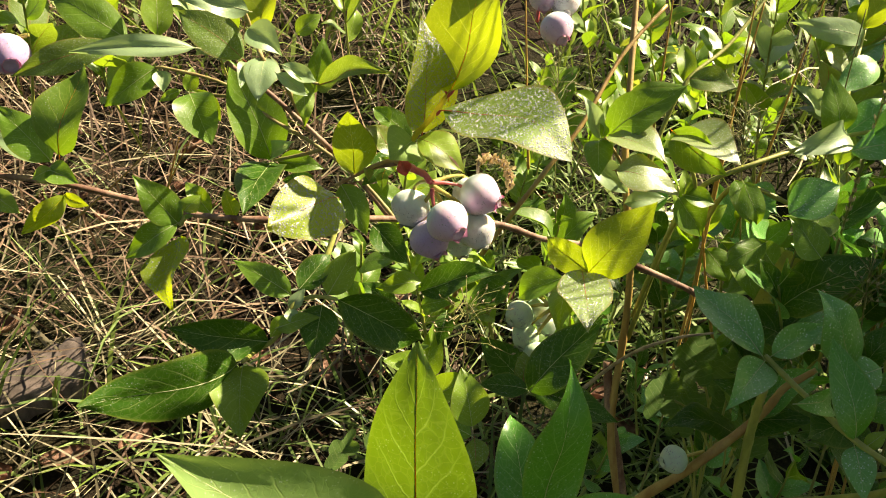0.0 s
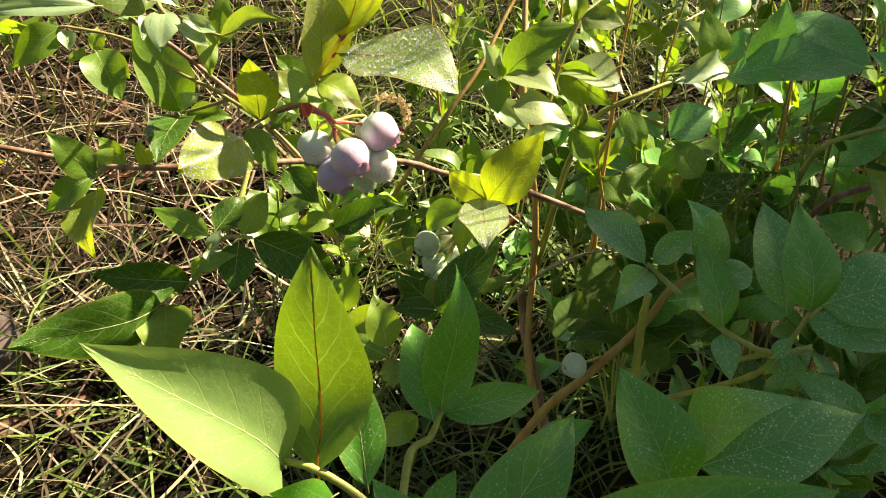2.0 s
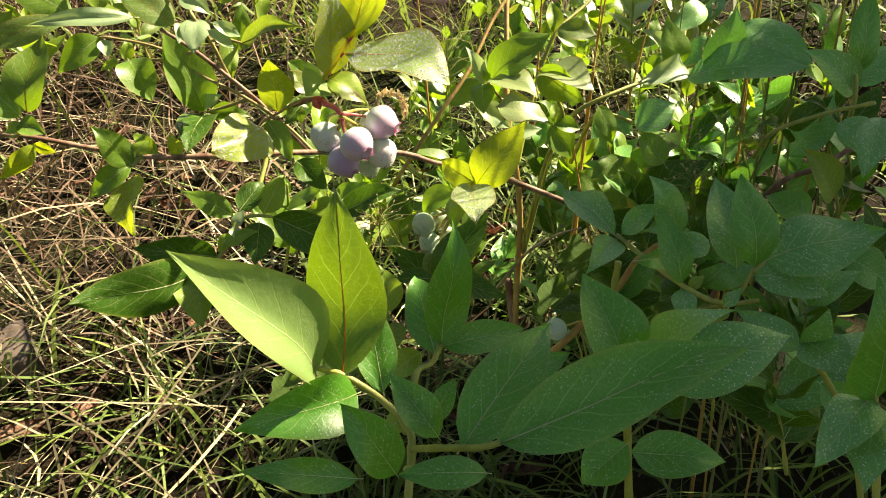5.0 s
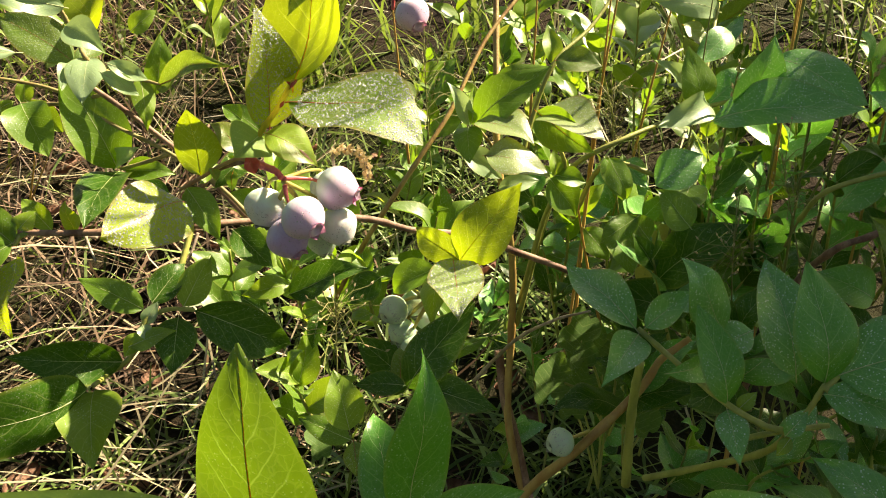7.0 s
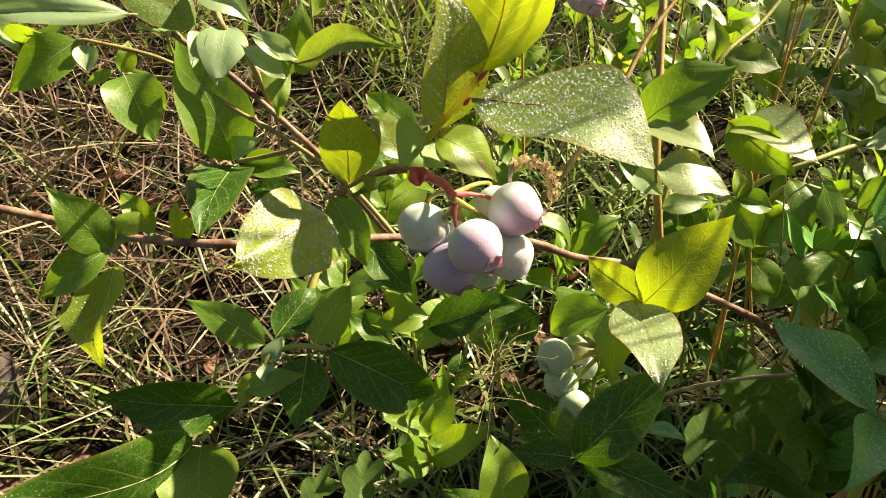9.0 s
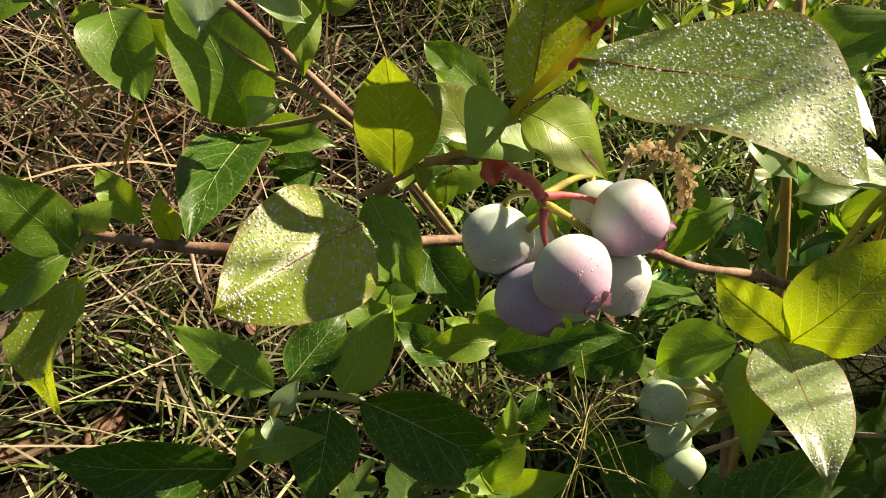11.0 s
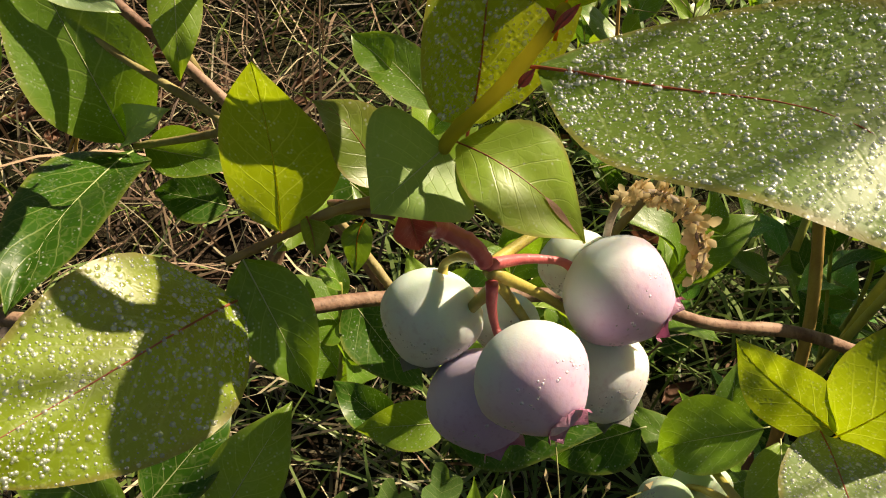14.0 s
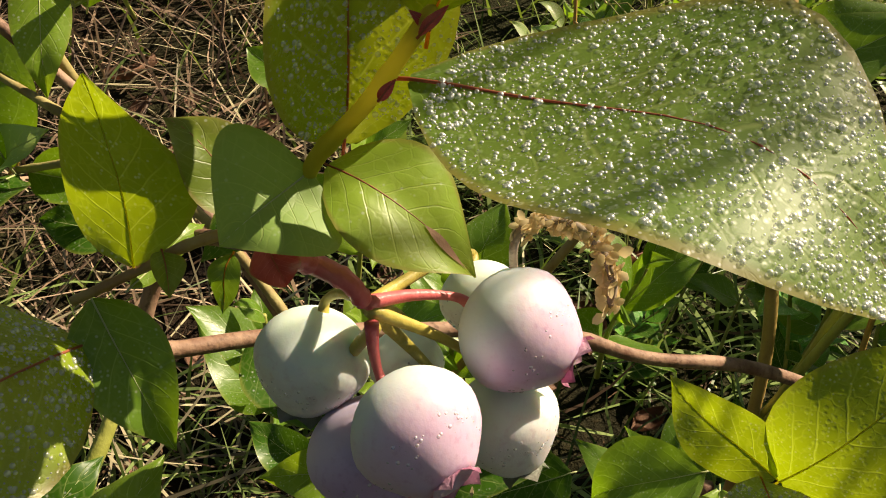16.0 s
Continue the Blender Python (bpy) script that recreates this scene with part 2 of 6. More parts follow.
BERRY = {
    "k": berry_material("berry_blushing", (0.60, 0.69, 0.68), (0.57, 0.38, 0.55), (0.42, 0.20, 0.36)),
    "v": berry_material("berry_violet", (0.52, 0.44, 0.60), (0.41, 0.26, 0.47), (0.24, 0.10, 0.26)),
    "x": berry_material("berry_green", (0.34, 0.50, 0.29), (0.42, 0.51, 0.37), (0.36, 0.30, 0.30)),
    "w": berry_material("berry_unripe", (0.58, 0.71, 0.60), (0.66, 0.62, 0.64), (0.46, 0.32, 0.36)),
}
CALYX = bark_material("berry_crown", (0.52, 0.18, 0.32), (0.66, 0.42, 0.54), rough=0.45, flake=0.2)
CALYX_GREEN = bark_material("berry_crown_green", (0.24, 0.28, 0.20), (0.38, 0.36, 0.32), rough=0.5, flake=0.2)


def water_material():
    """Dew: clear, with a broad sparkle and some plain white for its glints."""
    n = Nodes("dew_water")
    clear = n.add("BsdfTransparent", Color=(1.0, 1.0, 1.0))
    shine = n.add("BsdfGlossy", Color=(1.0, 1.0, 1.0), Roughness=0.3)
    glint_white = n.add("BsdfDiffuse", Color=(0.92, 0.94, 0.93))
    body = n.add("MixShader", Fac=0.16, i1=clear.outputs[0], i2=glint_white.outputs[0])
    both = n.add("MixShader", Fac=0.20, i1=body.outputs[0], i2=shine.outputs[0])
    return n.finish(both.outputs[0])


WATER = water_material()


def blade_material(name, low, high, glow, see_through, rough=0.55):
    n = Nodes(name)
    luck = n.add("NewGeometry").outputs["Random Per Island"]
    ob = n.coords("Object")
    tone = n.math("ADD", n.math("MULTIPLY", n.math("POWER", luck, 1.6), 0.75), n.math("MULTIPLY", n.noise(ob, 60.0, 3.0), 0.3), clamp=True)
    colour = n.mix(tone, low, high)
    surface = n.add("BsdfPrincipled", Base_Color=colour, Roughness=rough, Specular_IOR_Level=0.25)
    back = n.add("BsdfTranslucent", Color=n.mix(0.5, colour, glow))
    both = n.add("MixShader", Fac=see_through, i1=surface.outputs[0], i2=back.outputs[0])
    return n.finish(both.outputs[0])


GRASS = blade_material("grass_blades", (0.010, 0.032, 0.005), (0.24, 0.33, 0.07), (0.24, 0.34, 0.03), 0.35)
# brighter copy of the grass for far blades, sunlight put into the colour
FAR_GRASS = blade_material("grass_sun_in_colour", (0.03, 0.07, 0.010), (0.24, 0.32, 0.07), (0.32, 0.44, 0.06), 0.4)
STRAW = blade_material("dry_straw", (0.035, 0.022, 0.011), (0.60, 0.53, 0.33), (0.46, 0.40, 0.20), 0.12, 0.55)
PALE_GRASS = blade_material("pale_grass", (0.022, 0.060, 0.008), (0.36, 0.47, 0.17), (0.32, 0.46, 0.08), 0.3, 0.36)
HUSK = blade_material("papery_husk", (0.60, 0.45, 0.22), (0.86, 0.72, 0.45), (0.85, 0.64, 0.30), 0.5, 0.6)
SEED = blade_material("dry_seed", (0.42, 0.32, 0.16), (0.66, 0.55, 0.34), (0.55, 0.42, 0.2), 0.2, 0.6)
GOLD = blade_material("golden_stalk", (0.42, 0.25, 0.06), (0.58, 0.40, 0.14), (0.6, 0.42, 0.12), 0.2, 0.5)
STALK = blade_material("grass_stalk", (0.16, 0.18, 0.05), (0.34, 0.30, 0.12), (0.3, 0.3, 0.08), 0.15)
WEED = leaf_material("weed_leaf", (0.05, 0.13, 0.022), (0.10, 0.18, 0.038), (0.22, 0.36, 0.03), 0.3, rough=0.55, shine=0.25)
WEED_YELLOW = leaf_material("weed_yellowed", (0.34, 0.34, 0.07), (0.45, 0.42, 0.12), (0.55, 0.50, 0.08), 0.05, rough=0.55)


def soil_material():
    n = Nodes("soil")
    ob = n.coords("Object")
    coarse, fine = n.noise(ob, 9.0, 5.0), n.noise(ob, 160.0, 5.0, 0.65)
    colour = n.mix(n.ramp(coarse, 0.0, 1.0, 0.35, 0.65), (0.012, 0.008, 0.006), (0.03, 0.02, 0.013))
    colour = n.mix(n.ramp(fine, 0.0, 1.0, 0.5, 0.7), colour, (0.036, 0.024, 0.014))
    far = n.noise(ob, 1.4, 4.0)
    place = n.add("SeparateXYZ", Vector=ob)
    away = n.math("SQRT", n.math("ADD", n.math("POWER", place.outputs[0], 2.0), n.math("POWER", n.math("SUBTRACT", place.outputs[1], 1.0), 2.0)))
    meadow = n.mix(n.ramp(n.noise(ob, 0.35, 5.0), 0.0, 1.0, 0.3, 0.7), (0.030, 0.05, 0.012), (0.065, 0.075, 0.022))
    colour = n.mix(n.math("MULTIPLY", n.ramp(far, 0.0, 1.0, 0.4, 0.6), 0.3), colour, (0.05, 0.075, 0.02))
    colour = n.mix(n.ramp(n.math("ADD", away, n.math("MULTIPLY", far, 1.5)), 0.0, 0.9, 2.2, 4.6), colour, meadow)
    surface = n.add("BsdfPrincipled", Base_Color=colour, Roughness=0.95, Specular_IOR_Level=0.1, Normal=n.bump(n.math("ADD", coarse, fine), 0.9, 0.012))
    return n.finish(surface.outputs[0])


SOIL = soil_material()
BOARD = bark_material("weathered_wood", (0.06, 0.045, 0.036), (0.17, 0.13, 0.11), scale=0.35, rough=0.85)


# ---- building blocks ----
def part(name, bm, material, parent, label="", smooth=True):
    """Links a bmesh as one mesh object under a thing or a part."""
    data = bpy.data.meshes.new(name)
    bm.to_mesh(data)
    bm.free()
    data.materials.append(material)
    if smooth:
        data.shade_smooth()
    ob = new(name, data)
    ob.parent = parent
    if parent and parent.type == "EMPTY":
        ob.matrix_parent_inverse = Matrix.Translation(-parent.location)
    return tagged(ob, label)


def raw(name, verts, faces, material, parent=None, smooth=False):
    """A mesh object from arrays of corners and faces."""
    data = bpy.data.meshes.new(name)
    data.from_pydata(verts, [], faces)
    data.materials.append(material)
    if smooth:
        data.shade_smooth()
    ob = new(name, data)
    ob.parent = parent
    return ob


def spline(points, steps=6):
    """A smooth line through the points."""
    pts = [Vector(p) for p in points]
    pts = [2 * pts[0] - pts[1]] + pts + [2 * pts[-1] - pts[-2]]
    line = []
    for i in range(1, len(pts) - 2):
        a, b, c, d = pts[i - 1:i + 3]
        for k in range(steps):
            s = k / steps
            line.append(0.5 * (2 * b + (c - a) * s + (2 * a - 5 * b + 4 * c - d) * s * s + (3 * b - a - 3 * c + d) * s ** 3))
    return line + [pts[-2]]


def tube(bm, line, radius, sides=8, caps=True):
    """Skins a line; radius(s) with s from 0 to 1."""
    rings = []
    side = None
    for i, p in enumerate(line):
        ahead = (line[min(i + 1, len(line) - 1)] - line[max(i - 1, 0)]).normalized()
        if side is None:
            side = ahead.orthogonal().normalized()
        side = (side - ahead * side.dot(ahead)).normalized()
        other = ahead.cross(side)
        r = radius(i / (len(line) - 1))
        rings.append([bm.verts.new(p + (side * math.cos(a) + other * math.sin(a)) * r) for a in (2 * math.pi * k / sides for k in range(sides))])
    for a, b in zip(rings, rings[1:]):
        for k in range(sides):
            bm.faces.new((a[k], a[(k + 1) % sides], b[(k + 1) % sides], b[k]))
    if caps:
        bm.faces.new(rings[0][::-1])
        bm.faces.new(rings[-1])


def leaf_point(s, v, length, width, fold, droop, wave, seed, blunt=1.0, bow=0.0):
    """A place on a leaf blade: s from stalk to tip, v from -1 to 1 across."""
    low, high = 0.70 * blunt, 1.16 / blunt
    peak = low / (low + high)
    half = 0.5 * width * (s ** low * (1.0 - s) ** high) / (peak ** low * (1.0 - peak) ** high)
    x = v * half
    twist = 0.09 * math.sin(seed * 3.0)
    z = x * twist * (2 * s - 1) * 2 + abs(x) * fold - droop * length * 4 * (s - 0.5) ** 2 + droop * length
    z += wave * length * abs(v) ** 1.5 * math.sin(s * 9.0 + seed + (1.3 if v > 0 else 0.0))
    z += 0.55 * math.sin(seed * 7.0) * x * x / width
    z += 0.05 * length * math.sin(seed * 5.0) * math.sin(s * 6.3)
    z += 0.02 * length * noise.noise((s * 3.0 + seed, v * 1.5, seed))
    return Vector((x + bow * length * 4 * s * (1 - s), s * length, z))


def leaf(bush, base, tip, width, normal, kind="g", fold=0.2, droop=0.08, beads=0, bow=0.0, full=0.0):
    """One leaf from its stalk's end to its tip, facing along normal."""
    base, tip, normal = Vector(base), Vector(tip), Vector(normal).normalized()
    length = (tip - base).length
    ahead = (tip - base).normalized()
    normal = (normal - ahead * normal.dot(ahead)).normalized()
    turn = Matrix((ahead.cross(normal), ahead, normal)).transposed().to_4x4()
    seed = random.uniform(0, 60)
    wave = random.uniform(0.010, 0.038)
    blunt = random.uniform(0.92, 1.12) + full
    bm = bmesh.new()
    layer = bm.loops.layers.uv.new("UVMap")
    rows, cols = 14, 8
    grid, place = [], {}
    for i in range(rows + 1):
        s = i / rows
        line = []
        for j in range(cols + 1):
            v = j / cols * 2 - 1
            vert = bm.verts.new(leaf_point(min(max(s, 0.004), 0.996), v, length, width, fold, droop, wave, seed, blunt, bow))
            place[vert] = (s, v * 0.5 + 0.5)
            line.append(vert)
        grid.append(line)
    for i in range(rows):
        for j in range(cols):
            face = bm.faces.new((grid[i][j], grid[i][j + 1], grid[i + 1][j + 1], grid[i + 1][j]))
            for loop in face.loops:
                loop[layer].uv = place[loop.vert]
    ob = part("leaf", bm, LEAF[kind], bush)
    ob.matrix_basis = Matrix.Translation(base) @ turn
    bm = bmesh.new()
    r = max(0.00016, 0.0050 * length)
    rib = [leaf_point(min(max(s, 0.004), 0.99), 0.0, length, width, fold, droop, wave, seed, blunt, bow) + Vector((0, 0, -0.2 * r)) for s in (k / 12 for k in range(13))]
    rib = [Vector((0, -0.05 * length, -0.02 * length))] + rib
    tube(bm, rib, lambda s: r * (1.0 - 0.85 * s), 6)
    part("midrib", bm, RIB["yellow" if kind in "zu" or kind == "y" and length < 0.035 else "orange" if kind in "yn" else "red" if kind in "fhotre" else "green"], ob)
    if kind == "t":
        # a torn, browned slit along the outer half of the blade
        bm = bmesh.new()
        last = None
        for k in range(11):
            s = 0.58 + 0.034 * k
            gap = 0.16 * math.sin(math.pi * k / 10) + 0.004
            pair = [bm.verts.new(leaf_point(s, 0.02 + 0.02 * k + v, length, width, fold, droop, wave, seed, blunt, bow) + Vector((0, 0, 0.0002))) for v in (-gap, gap * 0.6)]
            if last:
                bm.faces.new((last[0], last[1], pair[1], pair[0]))
            last = pair
        part("scar", bm, DEAD, ob, "torn brown slit").parent = ob
    if beads:
        dew(ob, beads, lambda: leaf_spot(length, width, fold, droop, wave, seed, blunt, bow), 0.00012, 0.00042)
    return ob


def leaf_spot(length, width, fold, droop, wave, seed, blunt, bow):
    s, v = random.uniform(0.06, 0.95), random.uniform(-0.95, 0.95)
    p = leaf_point(s, v, length, width, fold, droop, wave, seed, blunt, bow)
    a = leaf_point(min(s + 0.02, 0.99), v, length, width, fold, droop, wave, seed, blunt, bow) - p
    b = leaf_point(s, min(v + 0.04, 1.0), length, width, fold, droop, wave, seed, blunt, bow) - p
    return p, b.cross(a).normalized()


def dew(parent, count, spot, small, large):
    """Dew drops: flattened domes of water in one mesh."""
    verts, faces = [], []
    for _ in range(count):
        p, up = spot()
        r = small + (large - small) * random.random() ** 3
        a = up.orthogonal().normalized()
        b = up.cross(a)
        first = len(verts)
        for h, w in ((-0.1, 1.0), (0.35, 0.88), (0.68, 0.5)):
            for k in range(7):
                q = 2 * math.pi * k / 7
                verts.append(p + (a * math.cos(q) + b * math.sin(q)) * (w * r) + up * (h * r))
        verts.append(p + up * (0.8 * r))
        for ring in (0, 7):
            for k in range(7):
                faces.append((first + ring + k, first + ring + (k + 1) % 7, first + ring + 7 + (k + 1) % 7, first + ring + 7 + k))
        for k in range(7):
            faces.append((first + 14 + k, first + 14 + (k + 1) % 7, first + 21))
    ob = raw("dew", verts, faces, WATER, parent, True)
    return tagged(ob, "beads of clear dew", kind="stuff")


def branch(bush, kind, thin, thick, points):
    """A stem through the points, with swollen nodes and a slight unevenness."""
    line = spline(points, 7)
    seed = random.uniform(0, 90)
    bm = bmesh.new()

    def radius(s):
        knot = 0.22 * max(0.0, math.sin(s * len(points) * 5.0 + seed)) ** 12
        return (thin + (thick - thin) * s) * (1.0 + knot + 0.10 * noise.noise((s * 14 + seed, seed, 0)))

    tube(bm, line, radius, 10)
    return part("branch", bm, STEM[kind], bush)


def berry(bush, centre, size, axis, stalk, kind):
    """An unripe blueberry: waxy body, five-lobed crown, stalk and a few beads of dew."""
    centre, axis, stalk = Vector(centre), Vector(axis).normalized(), Vector(stalk)
    r = size / 2
    bm = bmesh.new()
    bmesh.ops.create_uvsphere(bm, u_segments=32, v_segments=20, radius=r)
    for v in bm.verts:
        h = v.co.z / r
        neck = max(0.0, (h - 0.5) / 0.5)
        flank = math.hypot(v.co.x, v.co.y) / r
        v.co.z = r * (0.92 * h + 0.20 * neck * neck)
        v.co.x *= 1.0 + 0.05 * (1 - abs(h))
        v.co.y *= 1.0 + 0.05 * (1 - abs(h))
        if flank < 0.30 and h > 0:
            v.co.z = r * (1.0 - 0.5 * (0.30 - flank))
        if flank < 0.16 and h < 0:
            v.co.z += r * 0.6 * (0.16 - flank)
        v.co += v.co.normalized() * r * 0.02 * noise.noise(v.co * 220 + centre * 50)
    body = part("berry", bm, BERRY[kind], bush)
    body.matrix_basis = Matrix.Translation(centre) @ axis.to_track_quat("Z", "Y").to_matrix().to_4x4() @ pose(0, 0, 0, 0, 0, random.uniform(0, 72))
    # crown: a thin collar drawn out into five lobes
    bm = bmesh.new()
    rings = []
    for out, up in ((0.36, 0.90), (0.35, 1.02), (0.43, 1.14)):
        ring = []
        for k in range(20):
            q = 2 * math.pi * k / 20
            lobe = 0.5 + 0.5 * math.cos(5 * q)
            lift = (up - 0.92) * (0.40 + 0.80 * lobe ** 1.5) + 0.92
            ring.append(bm.verts.new((math.cos(q) * out * r * (1 + 0.08 * lobe), math.sin(q) * out * r * (1 + 0.08 * lobe), lift * r)))
        rings.append(ring)
    for a, b in zip(rings, rings[1:]):
        for k in range(20):
            bm.faces.new((a[k], a[(k + 1) % 20], b[(k + 1) % 20], b[k]))
    bmesh.ops.solidify(bm, geom=bm.faces[:], thickness=0.035 * r)
    part("crown", bm, CALYX_GREEN if kind in "wx" else CALYX, body)
    # stalk from the foot of the berry, in the berry's own space
    inverse = body.matrix_basis.inverted()
    foot, end = Vector((0, 0, -0.90 * r)), inverse @ stalk
    bend = foot + Vector((0, 0, -0.28 * min(r * 1.6, (end - foot).length)))
    bm = bmesh.new()
    line = spline([foot + Vector((0, 0, 0.1 * r)), foot + (bend - foot) * 0.5, bend * 0.6 + end * 0.4, end], 6)
    tube(bm, line, lambda s: 0.00058 + 0.00030 * abs(2 * s - 0.8), 8)
    part("pedicel", bm, STEM["red" if kind == "k" else "pedicel"], body)
    if size > 0.010:
        def spot():
            while True:
                d = Vector((random.gauss(0, 1), random.gauss(0, 1), random.gauss(0, 1))).normalized()
                if d.z > -0.2 and random.random() < 0.35 + 0.65 * max(0, d.z) and d.z < 0.8:
                    return Vector((d.x, d.y, 0.92 * d.z)) * r * 1.004, d
        dew(body, 520, spot, 0.00008, 0.00032)
    return body


def thing(name, label, category, at=(0, 0, 0), group=""):
    ob = new(name)
    ob.location = at
    ob.empty_display_size = 0.02
    return tagged(ob, label, category, group)


# ---- ground ----
def ground_height(x, y):
    slope = 0.20 * min(max(y - 0.5, -0.6), 1.6)
    return -0.045 + slope + 0.018 * noise.noise((x * 4, y * 4, 0)) + 0.006 * noise.noise((x * 17, y * 17, 3))


def build_ground():
    steps = [math.sinh(k / 45 * 8.2) / math.sinh(8.2) * 600 for k in range(-45, 46)]
    inner = [k * 0.04 for k in range(-30, 31)]
    xs = sorted([s for s in steps if abs(s) > 1.25] + inner)
    verts = [(x, y + 0.7, ground_height(x, y + 0.7)) for y in xs for x in xs]
    n = len(xs)
    faces = [(j * n + i, j * n + i + 1, (j + 1) * n + i + 1, (j + 1) * n + i) for j in range(n - 1) for i in range(n - 1)]
    ob = raw("ground", verts, faces, SOIL, smooth=True)
    tagged(ob, "dark bare soil under grass and straw", "ground", kind="structure")


build_ground()


def strands(name, count, area, length, width, lean, material, seed, label, category, lift=0.0, keep=None, flat=0.0):
    """Thin curved blades, three pieces long, in one mesh."""
    rng = np.random.default_rng(seed)
    verts, faces = [], []
    x0, x1, y0, y1 = area
    made = 0
    while made < count:
        x, y = rng.uniform(x0, x1), rng.uniform(y0, y1)
        if keep and rng.random() > keep(x, y):
            continue
        made += 1
        q = rng.uniform(0, 2 * math.pi)
        size = rng.uniform(*length)
        w = rng.uniform(*width) / 2
        tilt = rng.uniform(*lean)
        way = np.array([math.cos(q), math.sin(q)])
        p = np.array([x, y, ground_height(x, y) + lift * rng.random() ** 2])
        spin = rng.normal(0, 0.25)
        across = np.array([-way[1], way[0], rng.normal(0, 0.35)])
        across /= np.linalg.norm(across)
        first = len(verts)
        bend = rng.uniform(0.05, 0.5) * (1 - flat) + rng.normal(0, 0.12) * flat
        for k in range(5):
            wide = w * (1.0, 1.0, 0.85, 0.6, 0.08)[k] if not flat else w * (0.7, 1.0, 1.0, 0.9, 0.5)[k]
            verts.append(tuple(p - across * wide))
            verts.append(tuple(p + across * wide))
            up = math.sin(tilt)
            p = p + size / 4 * np.array([way[0] * math.cos(tilt), way[1] * math.cos(tilt), up])
            tilt -= bend
            way = np.array([way[0] * math.cos(spin * 0.5) - way[1] * math.sin(spin * 0.5), way[0] * math.sin(spin * 0.5) + way[1] * math.cos(spin * 0.5)])
            p[2] = max(p[2], ground_height(p[0], p[1]) + 0.002)
        for k in range(4):
            a = first + 2 * k
            faces.append((a, a + 1, a + 3, a + 2))
    ob = raw(name, verts, faces, material)
    return tagged(ob, label, category, kind="stuff")


def clump(x, y, scale, seed, low, high):
    """A patchy density between 0 and 1."""
    v = 0.5 + 0.5 * noise.noise((x * scale, y * scale, seed)) + 0.22 * noise.noise((x * scale * 3, y * scale * 3, seed))
    return min(1.0, max(0.0, (v - low) / (high - low)))


def withered(x, y):
    """The dry brown strip behind the fruiting branch, where hardly any green grows."""
    return 1.0 if x < -0.06 and 0.66 < y < 1.7 and x > -0.9 else 0.0


def bare(x, y):
    """Little grows under the thick of the bush."""
    return 0.6 if -0.12 < x < 0.16 and 0.65 < y < 1.15 else 1.0


def grassy(x, y):
    return (0.45 if x > 0.02 and y > 0.6 else 1.0) * (1 - 0.8 * withered(x, y)) * (0.25 if y < 0.6 and x < -0.02 else 1.0) * (0.3 if 0.55 < y < 1.15 else 1.0) * min(1.0, 0.5 + max(0.0, (x + 0.2) * 2.5)) * (0.06 + clump(x, y, 9.0, 7, 0.42, 0.66)) * (0.28 if x > 0.03 and y < 0.8 else 1.0)


def dry(x, y):
    return (1 - 0.7 * withered(x, y)) * (0.35 if y < 0.58 else 1.0) * bare(x, y) * min(1.0, max(0.05, 0.42 - x * 3.6)) * min(1.0, (0.35 if x > -0.08 else 0.8) + max(0.0, y - 0.45) * 2.2) * (0.08 + clump(x, y, 11.0, 2, 0.40, 0.66))


def tufted(x, y):
    return (1 - 0.85 * withered(x, y)) * (0.45 if x < -0.3 else 1.0) * (0.18 if y < 0.6 and x < -0.04 else 1.0) * (0.05 + clump(x, y, 13.0, 15, 0.42, 0.62))


def anywhere(x, y):
    return (1 - 0.7 * withered(x, y)) * 0.1 + clump(x, y, 5.0, 4, 0.35, 0.7)


strands("grass", 1700, (-0.7, 0.9, 0.3, 1.3), (0.06, 0.20), (0.0018, 0.0048), (0.5, 1.4), GRASS, 1, "green grass blades growing through dry straw", "grass", keep=grassy)
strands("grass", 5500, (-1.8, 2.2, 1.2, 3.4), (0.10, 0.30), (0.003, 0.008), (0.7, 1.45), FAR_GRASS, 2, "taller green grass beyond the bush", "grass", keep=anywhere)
strands("grass", 900, (-0.5, 0.30, 0.3, 1.05), (0.07, 0.19), (0.0018, 0.0042), (0.1, 1.25), PALE_GRASS, 21, "pale bent grass blades catching the sun", "grass", keep=tufted)
strands("straw", 850, (-0.75, 0.6, 0.3, 1.25), (0.05, 0.26), (0.0008, 0.0027), (-0.1, 0.6), STRAW, 3, "matted dry straw lying on the soil", "straw", lift=0.07, keep=dry, flat=1.0)
strands("straw", 1000, (-1.6, 1.8, 1.1, 3.0), (0.10, 0.35), (0.0015, 0.004), (0.1, 1.3), STRAW, 4, "dry straw standing among grass", "straw", lift=0.04, flat=0.7, keep=anywhere)


LITTER = blade_material("leaf_litter", (0.022, 0.011, 0.006), (0.17, 0.10, 0.055), (0.12, 0.07, 0.035), 0.1, 0.7)


def under_bush(x, y):
    return (0.35 if y > 0.85 else 1.0) * (0.3 if x > 0.1 else 1.0) * (0.15 + clump(x, y, 7.0, 12, 0.3, 0.7))


strands("straw", 600, (-0.35, 0.45, 0.32, 1.0), (0.015, 0.10), (0.0008, 0.0030), (-0.3, 0.7), LITTER, 8, "brown broken stems and leaf litter under the bush", "litter", lift=0.03, keep=under_bush, flat=1.0)


WITHERED = blade_material("withered_stems", (0.030, 0.012, 0.008), (0.42, 0.29, 0.19), (0.26, 0.16, 0.09), 0.12, 0.6)
